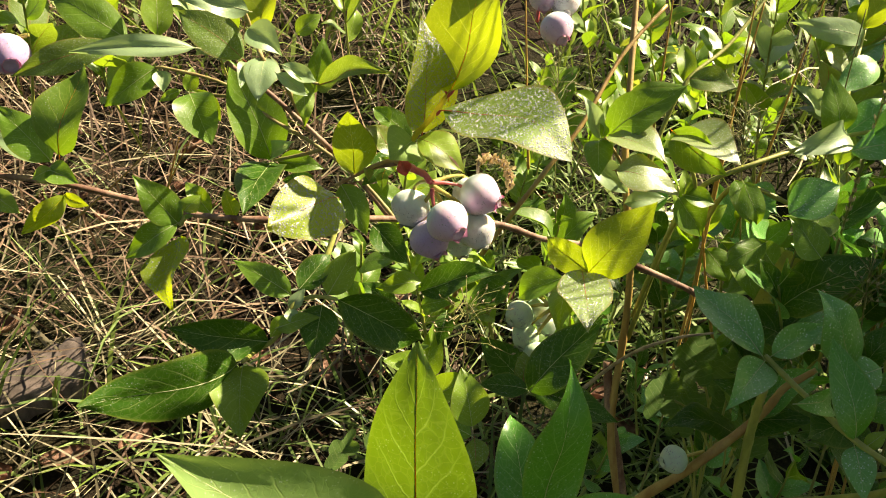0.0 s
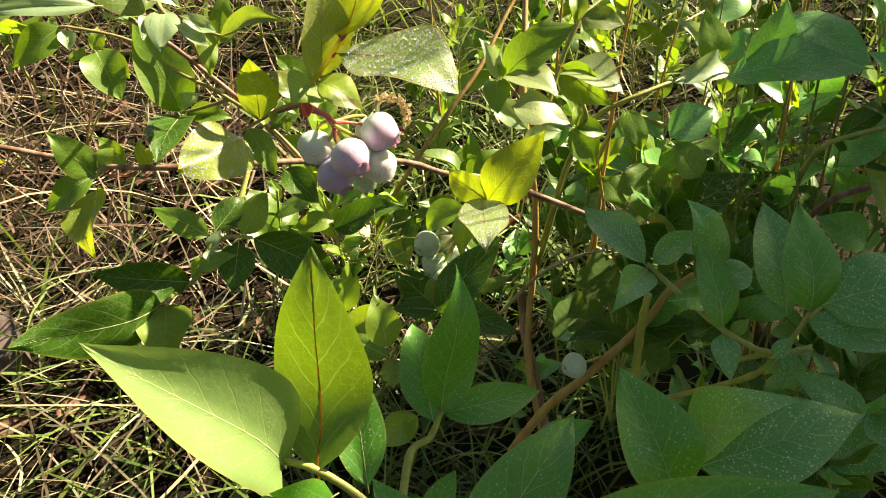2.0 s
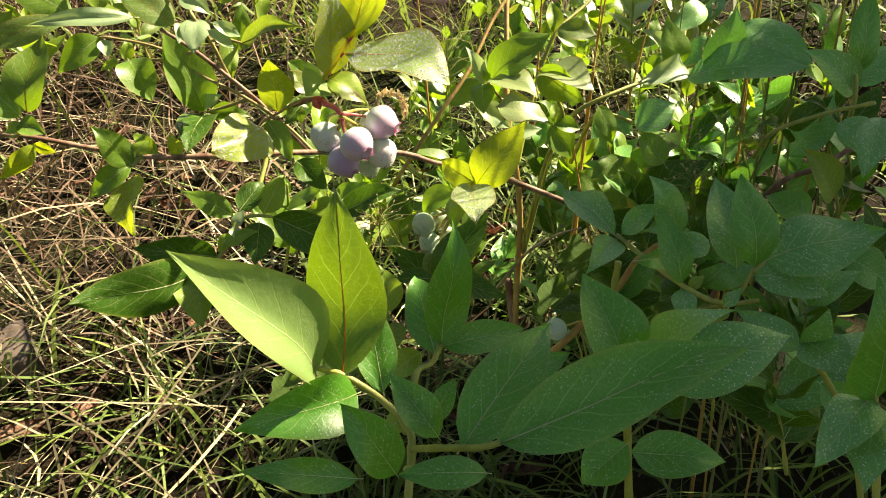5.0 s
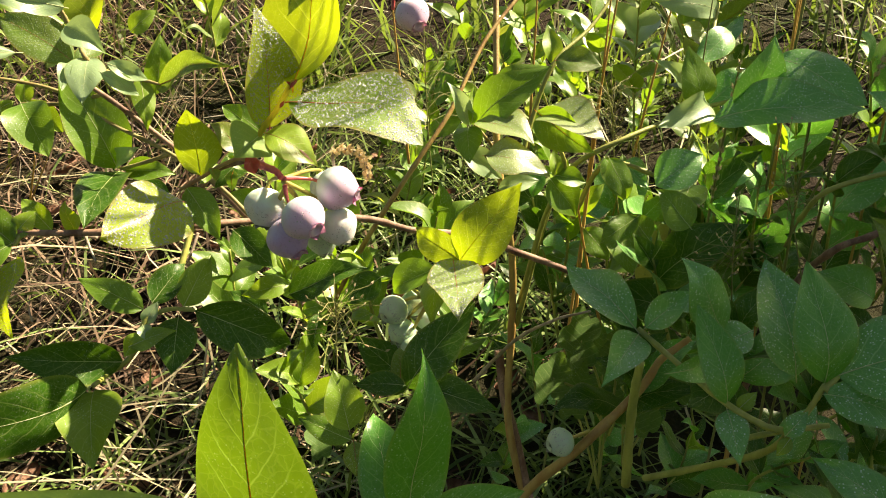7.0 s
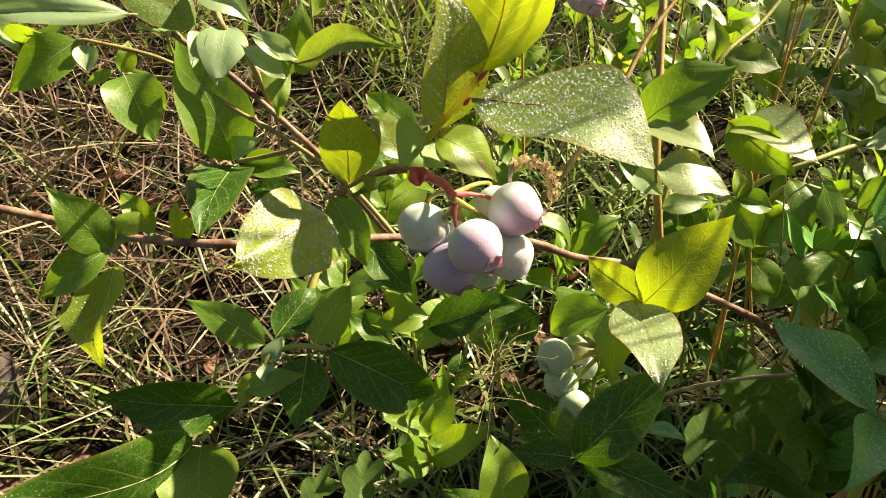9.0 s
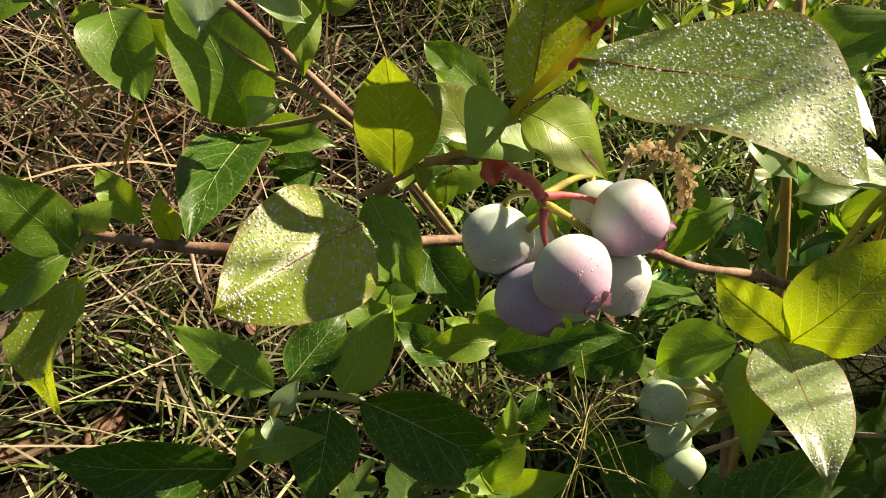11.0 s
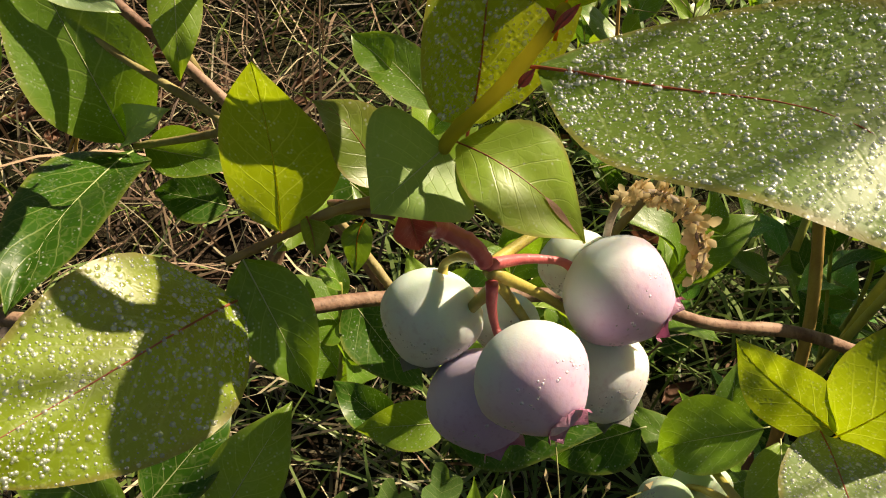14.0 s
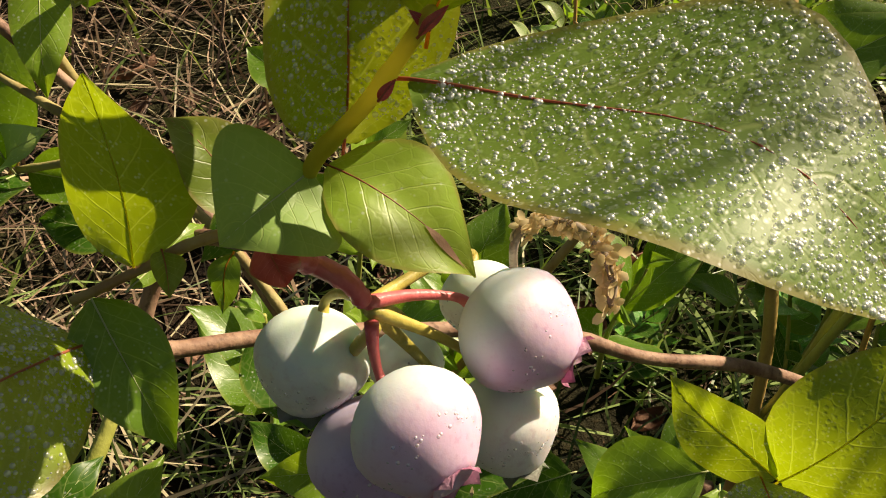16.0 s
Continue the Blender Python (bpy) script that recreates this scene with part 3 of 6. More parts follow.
strands("straw", 1500, (-0.9, -0.05, 0.64, 1.75), (0.05, 0.24), (0.0010, 0.0032), (0.0, 1.1), WITHERED, 31, "reddish-brown withered stems behind the fruiting branch", "straw", lift=0.05, keep=withered, flat=0.8)


def fringe(x, y):
    """Thins out with distance from the bush, and leaves the middle to the finer blades."""
    far = math.hypot(x - 0.1, y - 1.0)
    if abs(x - 0.1) < 0.75 and -0.15 < y < 1.3 or (abs(x - 0.2) < 1.9 and 1.2 < y < 3.3):
        return 0.0
    return max(0.0, 1.0 - far / (4.4 + 0.8 * noise.noise((x, y, 9)))) * (0.15 + clump(x, y, 2.0, 6, 0.3, 0.6))


strands("grass", 16000, (-4.5, 4.7, -3.6, 5.6), (0.12, 0.34), (0.004, 0.010), (0.5, 1.4), GRASS, 5, "rough green grass round the bushes", "grass", keep=fringe)
strands("straw", 4000, (-4.0, 4.2, -3.0, 5.0), (0.12, 0.35), (0.002, 0.005), (0.0, 1.0), STRAW, 6, "dry straw scattered in rough grass", "straw", lift=0.05, flat=0.8, keep=fringe)


def dead_leaf(x, y, size, spin, curl):
    """A curled brown leaf lying on the ground."""
    z = ground_height(x, y) + 0.012
    ob = thing("dead_leaf", "curled reddish-brown dead leaf lying on the soil", "leaf", (x, y, z), "dead leaves")
    bm = bmesh.new()
    rows = []
    for i in range(9):
        t = i / 8
        half = 0.24 * size * math.sin(math.pi * (0.03 + 0.94 * t)) ** 0.8
        row = []
        for j in range(7):
            v = j / 3 - 1
            row.append(bm.verts.new((v * half, (t - 0.5) * size, curl * size * (v * v * 0.35 + (t - 0.5) ** 2) + 0.03 * size * noise.noise((t * 4, v * 3, x * 90)))))
        rows.append(row)
    for r0, r1 in zip(rows, rows[1:]):
        for k in range(6):
            bm.faces.new((r0[k], r0[k + 1], r1[k + 1], r1[k]))
    bmesh.ops.solidify(bm, geom=bm.faces[:], thickness=0.0004)
    blade = part("blade", bm, DEAD, ob)
    blade.matrix_parent_inverse = Matrix.Identity(4)
    blade.matrix_basis = pose(0, 0, 0, 12, -10, spin)


DEAD = bark_material("dead_leaf_skin", (0.16, 0.07, 0.04), (0.34, 0.19, 0.12), scale=0.6, rough=0.75, flake=0.3)
for k in range(60):
    dead_leaf(random.uniform(-0.5, 0.2), random.uniform(0.42, 1.1), random.uniform(0.03, 0.055), random.uniform(0, 360), random.uniform(0.2, 0.7))

# ---- bushes ----
main_bush = thing("blueberry_bush", "blueberry bush with pale unripe berries and dewy leaves", "bush", (0.10, 0.42, -0.03), "blueberry bushes")
upright_bush = thing("blueberry_bush", "upright blueberry canes with sunlit green leaves", "bush", (0.14, 0.44, -0.03), "blueberry bushes")
shaded_bush = thing("blueberry_bush", "shaded low blueberry shoots with blue-green leaves", "bush", (0.20, 0.34, -0.05), "blueberry bushes")
front_shoot = thing("blueberry_bush", "young blueberry shoot with large glossy leaves", "bush", (0.05, 0.10, -0.10), "blueberry bushes")


branch(main_bush, "bark", 0.0011, 0.0016, [(-0.1516, 0.3061, 0.3915), (-0.1238, 0.3055, 0.3892), (-0.0995, 0.3112, 0.3801), (-0.0774, 0.3092, 0.3757), (-0.0482, 0.3064, 0.3755), (-0.0192, 0.3163, 0.3715), (0.0020, 0.3303, 0.3649), (0.0423, 0.3440, 0.3570), (0.0654, 0.3501, 0.3467), (0.0889, 0.3590, 0.3380), (0.1137, 0.3669, 0.3239), (0.1450, 0.3697, 0.3074), (0.1698, 0.3803, 0.2850)])
branch(main_bush, "bark", 0.0009, 0.0013, [(-0.0673, 0.3503, 0.4231), (-0.0534, 0.3547, 0.4102), (-0.0328, 0.3511, 0.3923), (-0.0187, 0.3490, 0.3781), (-0.0008, 0.3350, 0.3631)])
branch(main_bush, "twig", 0.0006, 0.0009, [(-0.0980, 0.3547, 0.4185), (-0.0922, 0.3546, 0.4182), (-0.0700, 0.3558, 0.4117), (-0.0519, 0.3541, 0.3981), (-0.0326, 0.3490, 0.3886), (-0.0132, 0.3423, 0.3762), (0.0018, 0.3320, 0.3639)])
branch(main_bush, "twig", 0.0007, 0.0009, [(-0.0982, 0.3879, 0.3958), (-0.0726, 0.3629, 0.4042), (-0.0534, 0.3547, 0.4102)])
branch(main_bush, "twig", 0.0007, 0.0010, [(-0.0472, 0.3087, 0.4556), (-0.0445, 0.3124, 0.4419), (-0.0413, 0.3093, 0.4365), (-0.0444, 0.3476, 0.4177), (-0.0384, 0.3569, 0.3936)])
branch(main_bush, "twig", 0.0006, 0.0008, [(-0.0296, 0.3470, 0.4160), (-0.0365, 0.3479, 0.4178), (-0.0444, 0.3476, 0.4177)])
branch(main_bush, "twig", 0.0007, 0.0009, [(-0.0523, 0.3540, 0.3789), (-0.0406, 0.3513, 0.3829), (-0.0304, 0.3492, 0.3868)])
branch(main_bush, "green", 0.0008, 0.0012, [(-0.0486, 0.2655, 0.3388), (-0.0472, 0.2797, 0.3332), (-0.0396, 0.2818, 0.3387), (-0.0329, 0.2876, 0.3514), (-0.0245, 0.3026, 0.3581), (-0.0194, 0.3170, 0.3707)])
branch(main_bush, "green", 0.0007, 0.0009, [(-0.0168, 0.2884, 0.3520), (-0.0248, 0.2887, 0.3528), (-0.0322, 0.2877, 0.3514)])
branch(main_bush, "green", 0.0007, 0.0010, [(-0.1182, 0.3000, 0.3995), (-0.1261, 0.3039, 0.3906), (-0.1324, 0.3057, 0.3900)])
branch(main_bush, "green", 0.0007, 0.0009, [(-0.0799, 0.3067, 0.3715), (-0.0774, 0.3090, 0.3753)])
branch(main_bush, "fresh", 0.0008, 0.0011, [(0.0239, 0.3061, 0.4294), (0.0230, 0.3052, 0.4283), (0.0177, 0.3052, 0.4200), (0.0115, 0.3058, 0.4120), (0.0090, 0.3055, 0.4050), (0.0080, 0.3003, 0.4035)])
branch(main_bush, "cane", 0.0006, 0.0008, [(-0.0178, 0.3020, 0.3932), (-0.0131, 0.3037, 0.3951), (-0.0088, 0.3053, 0.3970), (-0.0044, 0.3061, 0.3994), (0.0017, 0.3058, 0.4019), (0.0066, 0.3007, 0.4041)])
branch(main_bush, "bark", 0.0009, 0.0013, [(0.0046, 0.3030, 0.4023), (-0.0072, 0.3148, 0.3942), (-0.0148, 0.3203, 0.3841), (-0.0192, 0.3163, 0.3715)])
branch(main_bush, "red", 0.0011, 0.0016, [(0.0172, 0.3018, 0.3959), (0.0154, 0.3018, 0.3987), (0.0116, 0.3028, 0.4002), (0.0089, 0.3010, 0.4026), (0.0064, 0.3021, 0.4027)])
branch(main_bush, "cane", 0.0010, 0.0014, [(0.1378, 0.4934, 0.4154), (0.1122, 0.4688, 0.3938), (0.0908, 0.4404, 0.3657), (0.0707, 0.4236, 0.3436), (0.0428, 0.4121, 0.3050), (0.0190, 0.4345, 0.2448)])
branch(upright_bush, "cane", 0.0016, 0.0024, [(0.1234, 0.5094, 0.4235), (0.1192, 0.4711, 0.3775), (0.1165, 0.4409, 0.3404), (0.1239, 0.4259, 0.2856), (0.1245, 0.4200, 0.2355), (0.1228, 0.4149, 0.2029), (0.1242, 0.4070, 0.1732), (0.1359, 0.3975, 0.1164)])
branch(upright_bush, "bark", 0.0025, 0.0035, [(0.1183, 0.4244, 0.2235), (0.1211, 0.4150, 0.1971), (0.1280, 0.4091, 0.1668), (0.1396, 0.3940, 0.1104)])
branch(upright_bush, "twig", 0.0008, 0.0010, [(0.1035, 0.4371, 0.3596), (0.1159, 0.4492, 0.3400), (0.1174, 0.4363, 0.3326)])
branch(upright_bush, "twig", 0.0006, 0.0008, [(0.1039, 0.4012, 0.3576), (0.1168, 0.4363, 0.3325)])
branch(upright_bush, "green", 0.0009, 0.0015, [(0.1272, 0.3918, 0.3806), (0.1428, 0.3980, 0.3504), (0.1363, 0.4096, 0.3168), (0.1294, 0.4258, 0.2554)])
branch(upright_bush, "green", 0.0011, 0.0016, [(0.2489, 0.4260, 0.3749), (0.2196, 0.4315, 0.3656), (0.1724, 0.4114, 0.3583), (0.1503, 0.4140, 0.3438), (0.1416, 0.4215, 0.3172), (0.1276, 0.4233, 0.2412)])
branch(upright_bush, "green", 0.0010, 0.0015, [(0.2152, 0.5542, 0.4125), (0.1857, 0.5260, 0.3851), (0.1585, 0.5044, 0.3689), (0.1426, 0.4890, 0.3339), (0.1276, 0.4616, 0.2873)])
branch(upright_bush, "green", 0.0009, 0.0014, [(0.2464, 0.4898, 0.4054), (0.2196, 0.4322, 0.3669)])
branch(upright_bush, "green", 0.0010, 0.0014, [(0.2105, 0.4054, 0.3356), (0.1948, 0.4071, 0.3393), (0.1693, 0.4199, 0.3423), (0.1566, 0.4277, 0.3074)])
branch(upright_bush, "dead", 0.0005, 0.0011, [(0.1379, 0.3193, 0.3206), (0.1256, 0.3260, 0.3127), (0.1150, 0.3471, 0.2897), (0.1092, 0.3747, 0.2578), (0.0993, 0.3920, 0.2281)])
branch(upright_bush, "bark", 0.0010, 0.0016, [(0.1110, 0.3671, 0.3243), (0.1450, 0.3697, 0.3074), (0.1636, 0.3733, 0.2931)])
branch(shaded_bush, "cane", 0.0011, 0.0023, [(0.1675, 0.2847, 0.3294), (0.1619, 0.2842, 0.3249), (0.1566, 0.2844, 0.3194), (0.1489, 0.2824, 0.3064), (0.1269, 0.2826, 0.2776), (0.1107, 0.2899, 0.2511), (0.0966, 0.3009, 0.2107)])
branch(shaded_bush, "green", 0.0016, 0.0020, [(0.1464, 0.2778, 0.3244), (0.1460, 0.2785, 0.3097), (0.1465, 0.2793, 0.2912), (0.1494, 0.2823, 0.2562)])
branch(shaded_bush, "green", 0.0010, 0.0014, [(0.1450, 0.2809, 0.3380), (0.1527, 0.2648, 0.3356), (0.1620, 0.2375, 0.3369), (0.1723, 0.2301, 0.3331), (0.1805, 0.2295, 0.3294), (0.1798, 0.2412, 0.3095), (0.1690, 0.2689, 0.2760), (0.1574, 0.2829, 0.2586)])
branch(shaded_bush, "green", 0.0009, 0.0011, [(0.1912, 0.2327, 0.3466), (0.1868, 0.2312, 0.3371), (0.1805, 0.2295, 0.3294)])
branch(shaded_bush, "green", 0.0010, 0.0014, [(0.1956, 0.2338, 0.3490), (0.1906, 0.2318, 0.3449)])
branch(shaded_bush, "green", 0.0009, 0.0011, [(0.1946, 0.2297, 0.3317), (0.1760, 0.2316, 0.3282), (0.1641, 0.2370, 0.3199)])
branch(shaded_bush, "green", 0.0010, 0.0014, [(0.1889, 0.1819, 0.3422), (0.2028, 0.1831, 0.3265), (0.2177, 0.1770, 0.2988), (0.2258, 0.1662, 0.2620)])
branch(shaded_bush, "green", 0.0010, 0.0014, [(0.2025, 0.1570, 0.3446), (0.2037, 0.1539, 0.3395), (0.2097, 0.1543, 0.3214), (0.2126, 0.1445, 0.2855)])
branch(shaded_bush, "bark", 0.0014, 0.0018, [(0.2891, 0.3384, 0.3523), (0.2700, 0.3386, 0.3400), (0.2538, 0.3407, 0.3313), (0.2429, 0.3491, 0.3045), (0.2253, 0.3411, 0.2489)])
branch(shaded_bush, "green", 0.0010, 0.0012, [(0.2716, 0.3043, 0.3906), (0.2592, 0.3218, 0.3789), (0.2414, 0.3373, 0.3631), (0.2392, 0.3491, 0.3433)])
branch(shaded_bush, "green", 0.0010, 0.0014, [(0.2800, 0.3405, 0.3940), (0.2793, 0.3340, 0.3829), (0.2833, 0.3405, 0.3550)])
branch(front_shoot, "green", 0.0009, 0.0013, [(0.0111, 0.1424, 0.3781), (0.0200, 0.1403, 0.3758), (0.0304, 0.1360, 0.3701), (0.0381, 0.1272, 0.3662), (0.0394, 0.1214, 0.3625), (0.0367, 0.1098, 0.3464)])
branch(front_shoot, "green", 0.0008, 0.0011, [(0.0613, 0.0977, 0.3855), (0.0563, 0.1012, 0.3809), (0.0483, 0.1098, 0.3732), (0.0394, 0.1214, 0.3625)])
branch(front_shoot, "green", 0.0009, 0.0013, [(0.0531, 0.1835, 0.3527), (0.0489, 0.1694, 0.3559), (0.0432, 0.1641, 0.3559), (0.0401, 0.1425, 0.3584), (0.0380, 0.1281, 0.3632)])
branch(front_shoot, "green", 0.0010, 0.0014, [(0.0966, 0.1098, 0.3962), (0.1049, 0.1256, 0.3591), (0.1125, 0.1319, 0.3118)])
branch(front_shoot, "green", 0.0008, 0.0012, [(0.0419, 0.1087, 0.3650), (0.0375, 0.1156, 0.3603)])
branch(main_bush, "dead", 0.0004, 0.0008, [(-0.0655, 0.3124, 0.3723), (-0.0590, 0.3119, 0.3720), (-0.0527, 0.3128, 0.3700)])
branch(main_bush, "dead", 0.0003, 0.0006, [(-0.0514, 0.3019, 0.3657), (-0.0539, 0.3061, 0.3686), (-0.0565, 0.3114, 0.3714)])
branch(main_bush, "dead", 0.0004, 0.0007, [(-0.0225, 0.3153, 0.3570), (-0.0208, 0.3197, 0.3605), (-0.0193, 0.3241, 0.3640)])
leaf(main_bush, (-0.1099, 0.3601, 0.4283), (-0.1417, 0.3683, 0.4437), 0.0177, (0.11, -0.77, 0.63), "d", 0.22, 0.1)
leaf(main_bush, (-0.0973, 0.3611, 0.4295), (-0.0992, 0.3732, 0.4505), 0.0127, (0.33, -0.81, 0.50), "g", 0.22, 0.1)
leaf(main_bush, (-0.0757, 0.3398, 0.4318), (-0.1199, 0.3277, 0.4327), 0.0089, (0.23, -0.81, 0.54), "p", 0.5, 0.1)
leaf(main_bush, (-0.1081, 0.3485, 0.4283), (-0.1515, 0.3414, 0.4178), 0.0140, (-0.03, -0.77, 0.64), "f", 0.22, 0.1)
leaf(main_bush, (-0.0452, 0.3083, 0.4548), (-0.0687, 0.3002, 0.4617), 0.0087, (0.40, -0.82, 0.40), "p", 0.22, 0.1)
leaf(main_bush, (-0.0605, 0.3511, 0.4242), (-0.0872, 0.3599, 0.4405), 0.0181, (0.19, -0.70, 0.69), "f", 0.22, 0.1)
leaf(main_bush, (-0.0529, 0.3565, 0.4332), (-0.0480, 0.3680, 0.4529), 0.0187, (-0.46, -0.71, 0.53), "y", 0.22, 0.1)
leaf(main_bush, (-0.0451, 0.3054, 0.4498), (-0.0333, 0.3010, 0.4417), 0.0108, (0.12, -0.79, 0.60), "p", 0.5, 0.2)
leaf(main_bush, (-0.0393, 0.3569, 0.4335), (-0.0294, 0.3612, 0.4405), 0.0081, (0.08, -0.89, 0.44), "g", 0.22, 0.1)
leaf(main_bush, (-0.0335, 0.3547, 0.4095), (-0.0286, 0.3567, 0.4327), 0.0110, (0.44, -0.90, -0.02), "d", 0.22, 0.1)
leaf(main_bush, (-0.0296, 0.3470, 0.4160), (0.0028, 0.3165, 0.4317), 0.0138, (-0.68, -0.39, 0.62), "f", 0.22, 0.1)
leaf(main_bush, (-0.0413, 0.3100, 0.4377), (-0.0414, 0.2932, 0.4286), 0.0124, (0.10, -0.47, 0.88), "p", 0.22, 0.1)
leaf(main_bush, (-0.0332, 0.2995, 0.4392), (-0.0232, 0.3066, 0.4311), 0.0059, (0.66, -0.74, 0.16), "p", 0.22, 0.1)
leaf(main_bush, (-0.0350, 0.2980, 0.4367), (-0.0261, 0.3040, 0.4268), 0.0060, (0.66, -0.73, 0.15), "p", 0.22, 0.1)
leaf(main_bush, (-0.0473, 0.3093, 0.4367), (-0.0473, 0.2952, 0.4323), 0.0046, (0.07, -0.30, 0.95), "p", 0.22, 0.1)
leaf(main_bush, (-0.0365, 0.3485, 0.4188), (-0.0347, 0.3383, 0.4012), 0.0087, (0.31, -0.81, 0.50), "g", 0.22, 0.1)
leaf(main_bush, (-0.0535, 0.3541, 0.3791), (-0.0676, 0.3558, 0.4226), 0.0230, (0.50, -0.84, 0.20), "d", 0.15, 0.05)
leaf(main_bush, (-0.0523, 0.3537, 0.3783), (-0.0541, 0.3044, 0.3774), 0.0195, (0.04, -0.02, 1.00), "k", 0.22, 0.1)
leaf(main_bush, (-0.0541, 0.3545, 0.3798), (-0.0416, 0.3493, 0.3902), 0.0083, (-0.64, -0.63, 0.45), "p", 0.22, 0.1)
leaf(main_bush, (-0.0506, 0.3540, 0.3788), (-0.0303, 0.3528, 0.3760), 0.0101, (0.05, -0.74, 0.67), "d", 0.22, 0.1)
leaf(main_bush, (-0.0904, 0.3690, 0.4027), (-0.0769, 0.3488, 0.3872), 0.0181, (0.04, -0.59, 0.80), "d", 0.22, 0.1)
leaf(main_bush, (-0.0956, 0.3886, 0.3969), (-0.0851, 0.3913, 0.3811), 0.0102, (0.58, -0.78, 0.25), "g", 0.22, 0.1)
leaf(main_bush, (-0.0980, 0.3547, 0.4185), (-0.1183, 0.3459, 0.4041), 0.0142, (0.12, -0.91, 0.39), "d", 0.22, 0.1)
leaf(main_bush, (-0.0957, 0.3542, 0.4175), (-0.0942, 0.3496, 0.4096), 0.0075, (0.31, -0.80, 0.52), "p", 0.22, 0.1)
leaf(main_bush, (-0.0969, 0.3880, 0.3958), (-0.0960, 0.3941, 0.4063), 0.0072, (0.39, -0.81, 0.44), "g", 0.22, 0.1)
leaf(main_bush, (-0.1008, 0.3885, 0.3968), (-0.1109, 0.3855, 0.3922), 0.0048, (0.03, -0.87, 0.49), "g", 0.22, 0.1)
leaf(main_bush, (-0.1183, 0.3016, 0.4022), (-0.1101, 0.3187, 0.4315), 0.0195, (-0.10, -0.85, 0.52), "n", 0.22, 0.1)
leaf(main_bush, (-0.1213, 0.3004, 0.4004), (-0.1426, 0.3101, 0.4179), 0.0155, (0.23, -0.70, 0.67), "d", 0.22, 0.1)
leaf(main_bush, (-0.1248, 0.3049, 0.3983), (-0.1500, 0.3140, 0.4050), 0.0097, (-0.02, -0.63, 0.78), "p", 0.22, 0.1)
leaf(main_bush, (-0.1223, 0.2988, 0.3977), (-0.1108, 0.2966, 0.3934), 0.0094, (0.11, -0.72, 0.68), "d", 0.22, 0.1)
leaf(main_bush, (-0.1208, 0.2989, 0.3977), (-0.1283, 0.2968, 0.3944), 0.0056, (0.02, -0.87, 0.50), "g", 0.22, 0.1)
leaf(main_bush, (-0.1437, 0.2940, 0.3902), (-0.1321, 0.2904, 0.3836), 0.0083, (0.19, -0.69, 0.70), "g", 0.22, 0.1)
leaf(main_bush, (-0.1158, 0.2944, 0.3898), (-0.1314, 0.2866, 0.3770), 0.0090, (0.41, -0.91, 0.05), "y", 0.22, 0.1)
leaf(main_bush, (-0.1158, 0.2944, 0.3898), (-0.1068, 0.2926, 0.3864), 0.0054, (-0.14, -0.98, 0.13), "y", 0.22, 0.1)
leaf(main_bush, (-0.0806, 0.3072, 0.3724), (-0.0952, 0.3070, 0.3925), 0.0141, (0.49, -0.80, 0.34), "d", 0.22, 0.1)
leaf(main_bush, (-0.0806, 0.3083, 0.3743), (-0.0717, 0.3130, 0.3821), 0.0077, (0.09, -0.89, 0.44), "g", 0.22, 0.1)
leaf(main_bush, (-0.0741, 0.3270, 0.3665), (-0.0848, 0.3332, 0.3776), 0.0082, (0.21, -0.75, 0.62), "g", 0.22, 0.1)
leaf(main_bush, (-0.0587, 0.3088, 0.3743), (-0.0618, 0.3148, 0.3847), 0.0086, (-0.42, -0.83, 0.36), "y", 0.22, 0.1)
leaf(main_bush, (-0.0806, 0.3072, 0.3724), (-0.1005, 0.2996, 0.3601), 0.0112, (0.01, -0.86, 0.51), "d", 0.22, 0.1)
leaf(main_bush, (-0.0793, 0.3045, 0.3677), (-0.0787, 0.2819, 0.3487), 0.0236, (-0.54, -0.55, 0.64), "z", 0.3, 0.1, beads=300)
leaf(main_bush, (-0.0106, 0.3047, 0.3969), (-0.0127, 0.3067, 0.4205), 0.0170, (-0.18, -0.98, 0.07), "u", 0.1, -0.05)
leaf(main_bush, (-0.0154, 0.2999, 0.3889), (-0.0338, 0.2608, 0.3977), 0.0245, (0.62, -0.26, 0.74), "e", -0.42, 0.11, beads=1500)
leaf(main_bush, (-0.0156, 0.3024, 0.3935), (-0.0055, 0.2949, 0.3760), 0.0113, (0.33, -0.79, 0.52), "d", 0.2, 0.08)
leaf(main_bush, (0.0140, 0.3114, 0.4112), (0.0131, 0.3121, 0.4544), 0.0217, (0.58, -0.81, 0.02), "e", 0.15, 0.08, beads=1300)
leaf(main_bush, (0.0234, 0.3082, 0.4274), (0.0387, 0.3362, 0.4650), 0.0394, (-0.61, -0.52, 0.60), "y", 0.05, 0.03)
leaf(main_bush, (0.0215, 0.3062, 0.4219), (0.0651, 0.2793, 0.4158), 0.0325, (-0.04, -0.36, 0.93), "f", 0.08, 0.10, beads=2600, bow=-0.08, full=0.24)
leaf(main_bush, (0.0047, 0.3069, 0.4039), (-0.0066, 0.3111, 0.4137), 0.0102, (0.45, -0.51, 0.73), "o", 0.15, 0.1)
leaf(main_bush, (0.0110, 0.3060, 0.4107), (0.0029, 0.2964, 0.4066), 0.0172, (0.33, -0.59, 0.74), "l", 0.3, 0.1)
leaf(main_bush, (0.0126, 0.3074, 0.4107), (0.0298, 0.3042, 0.3985), 0.0152, (0.42, -0.54, 0.73), "t", 0.2, 0.15)
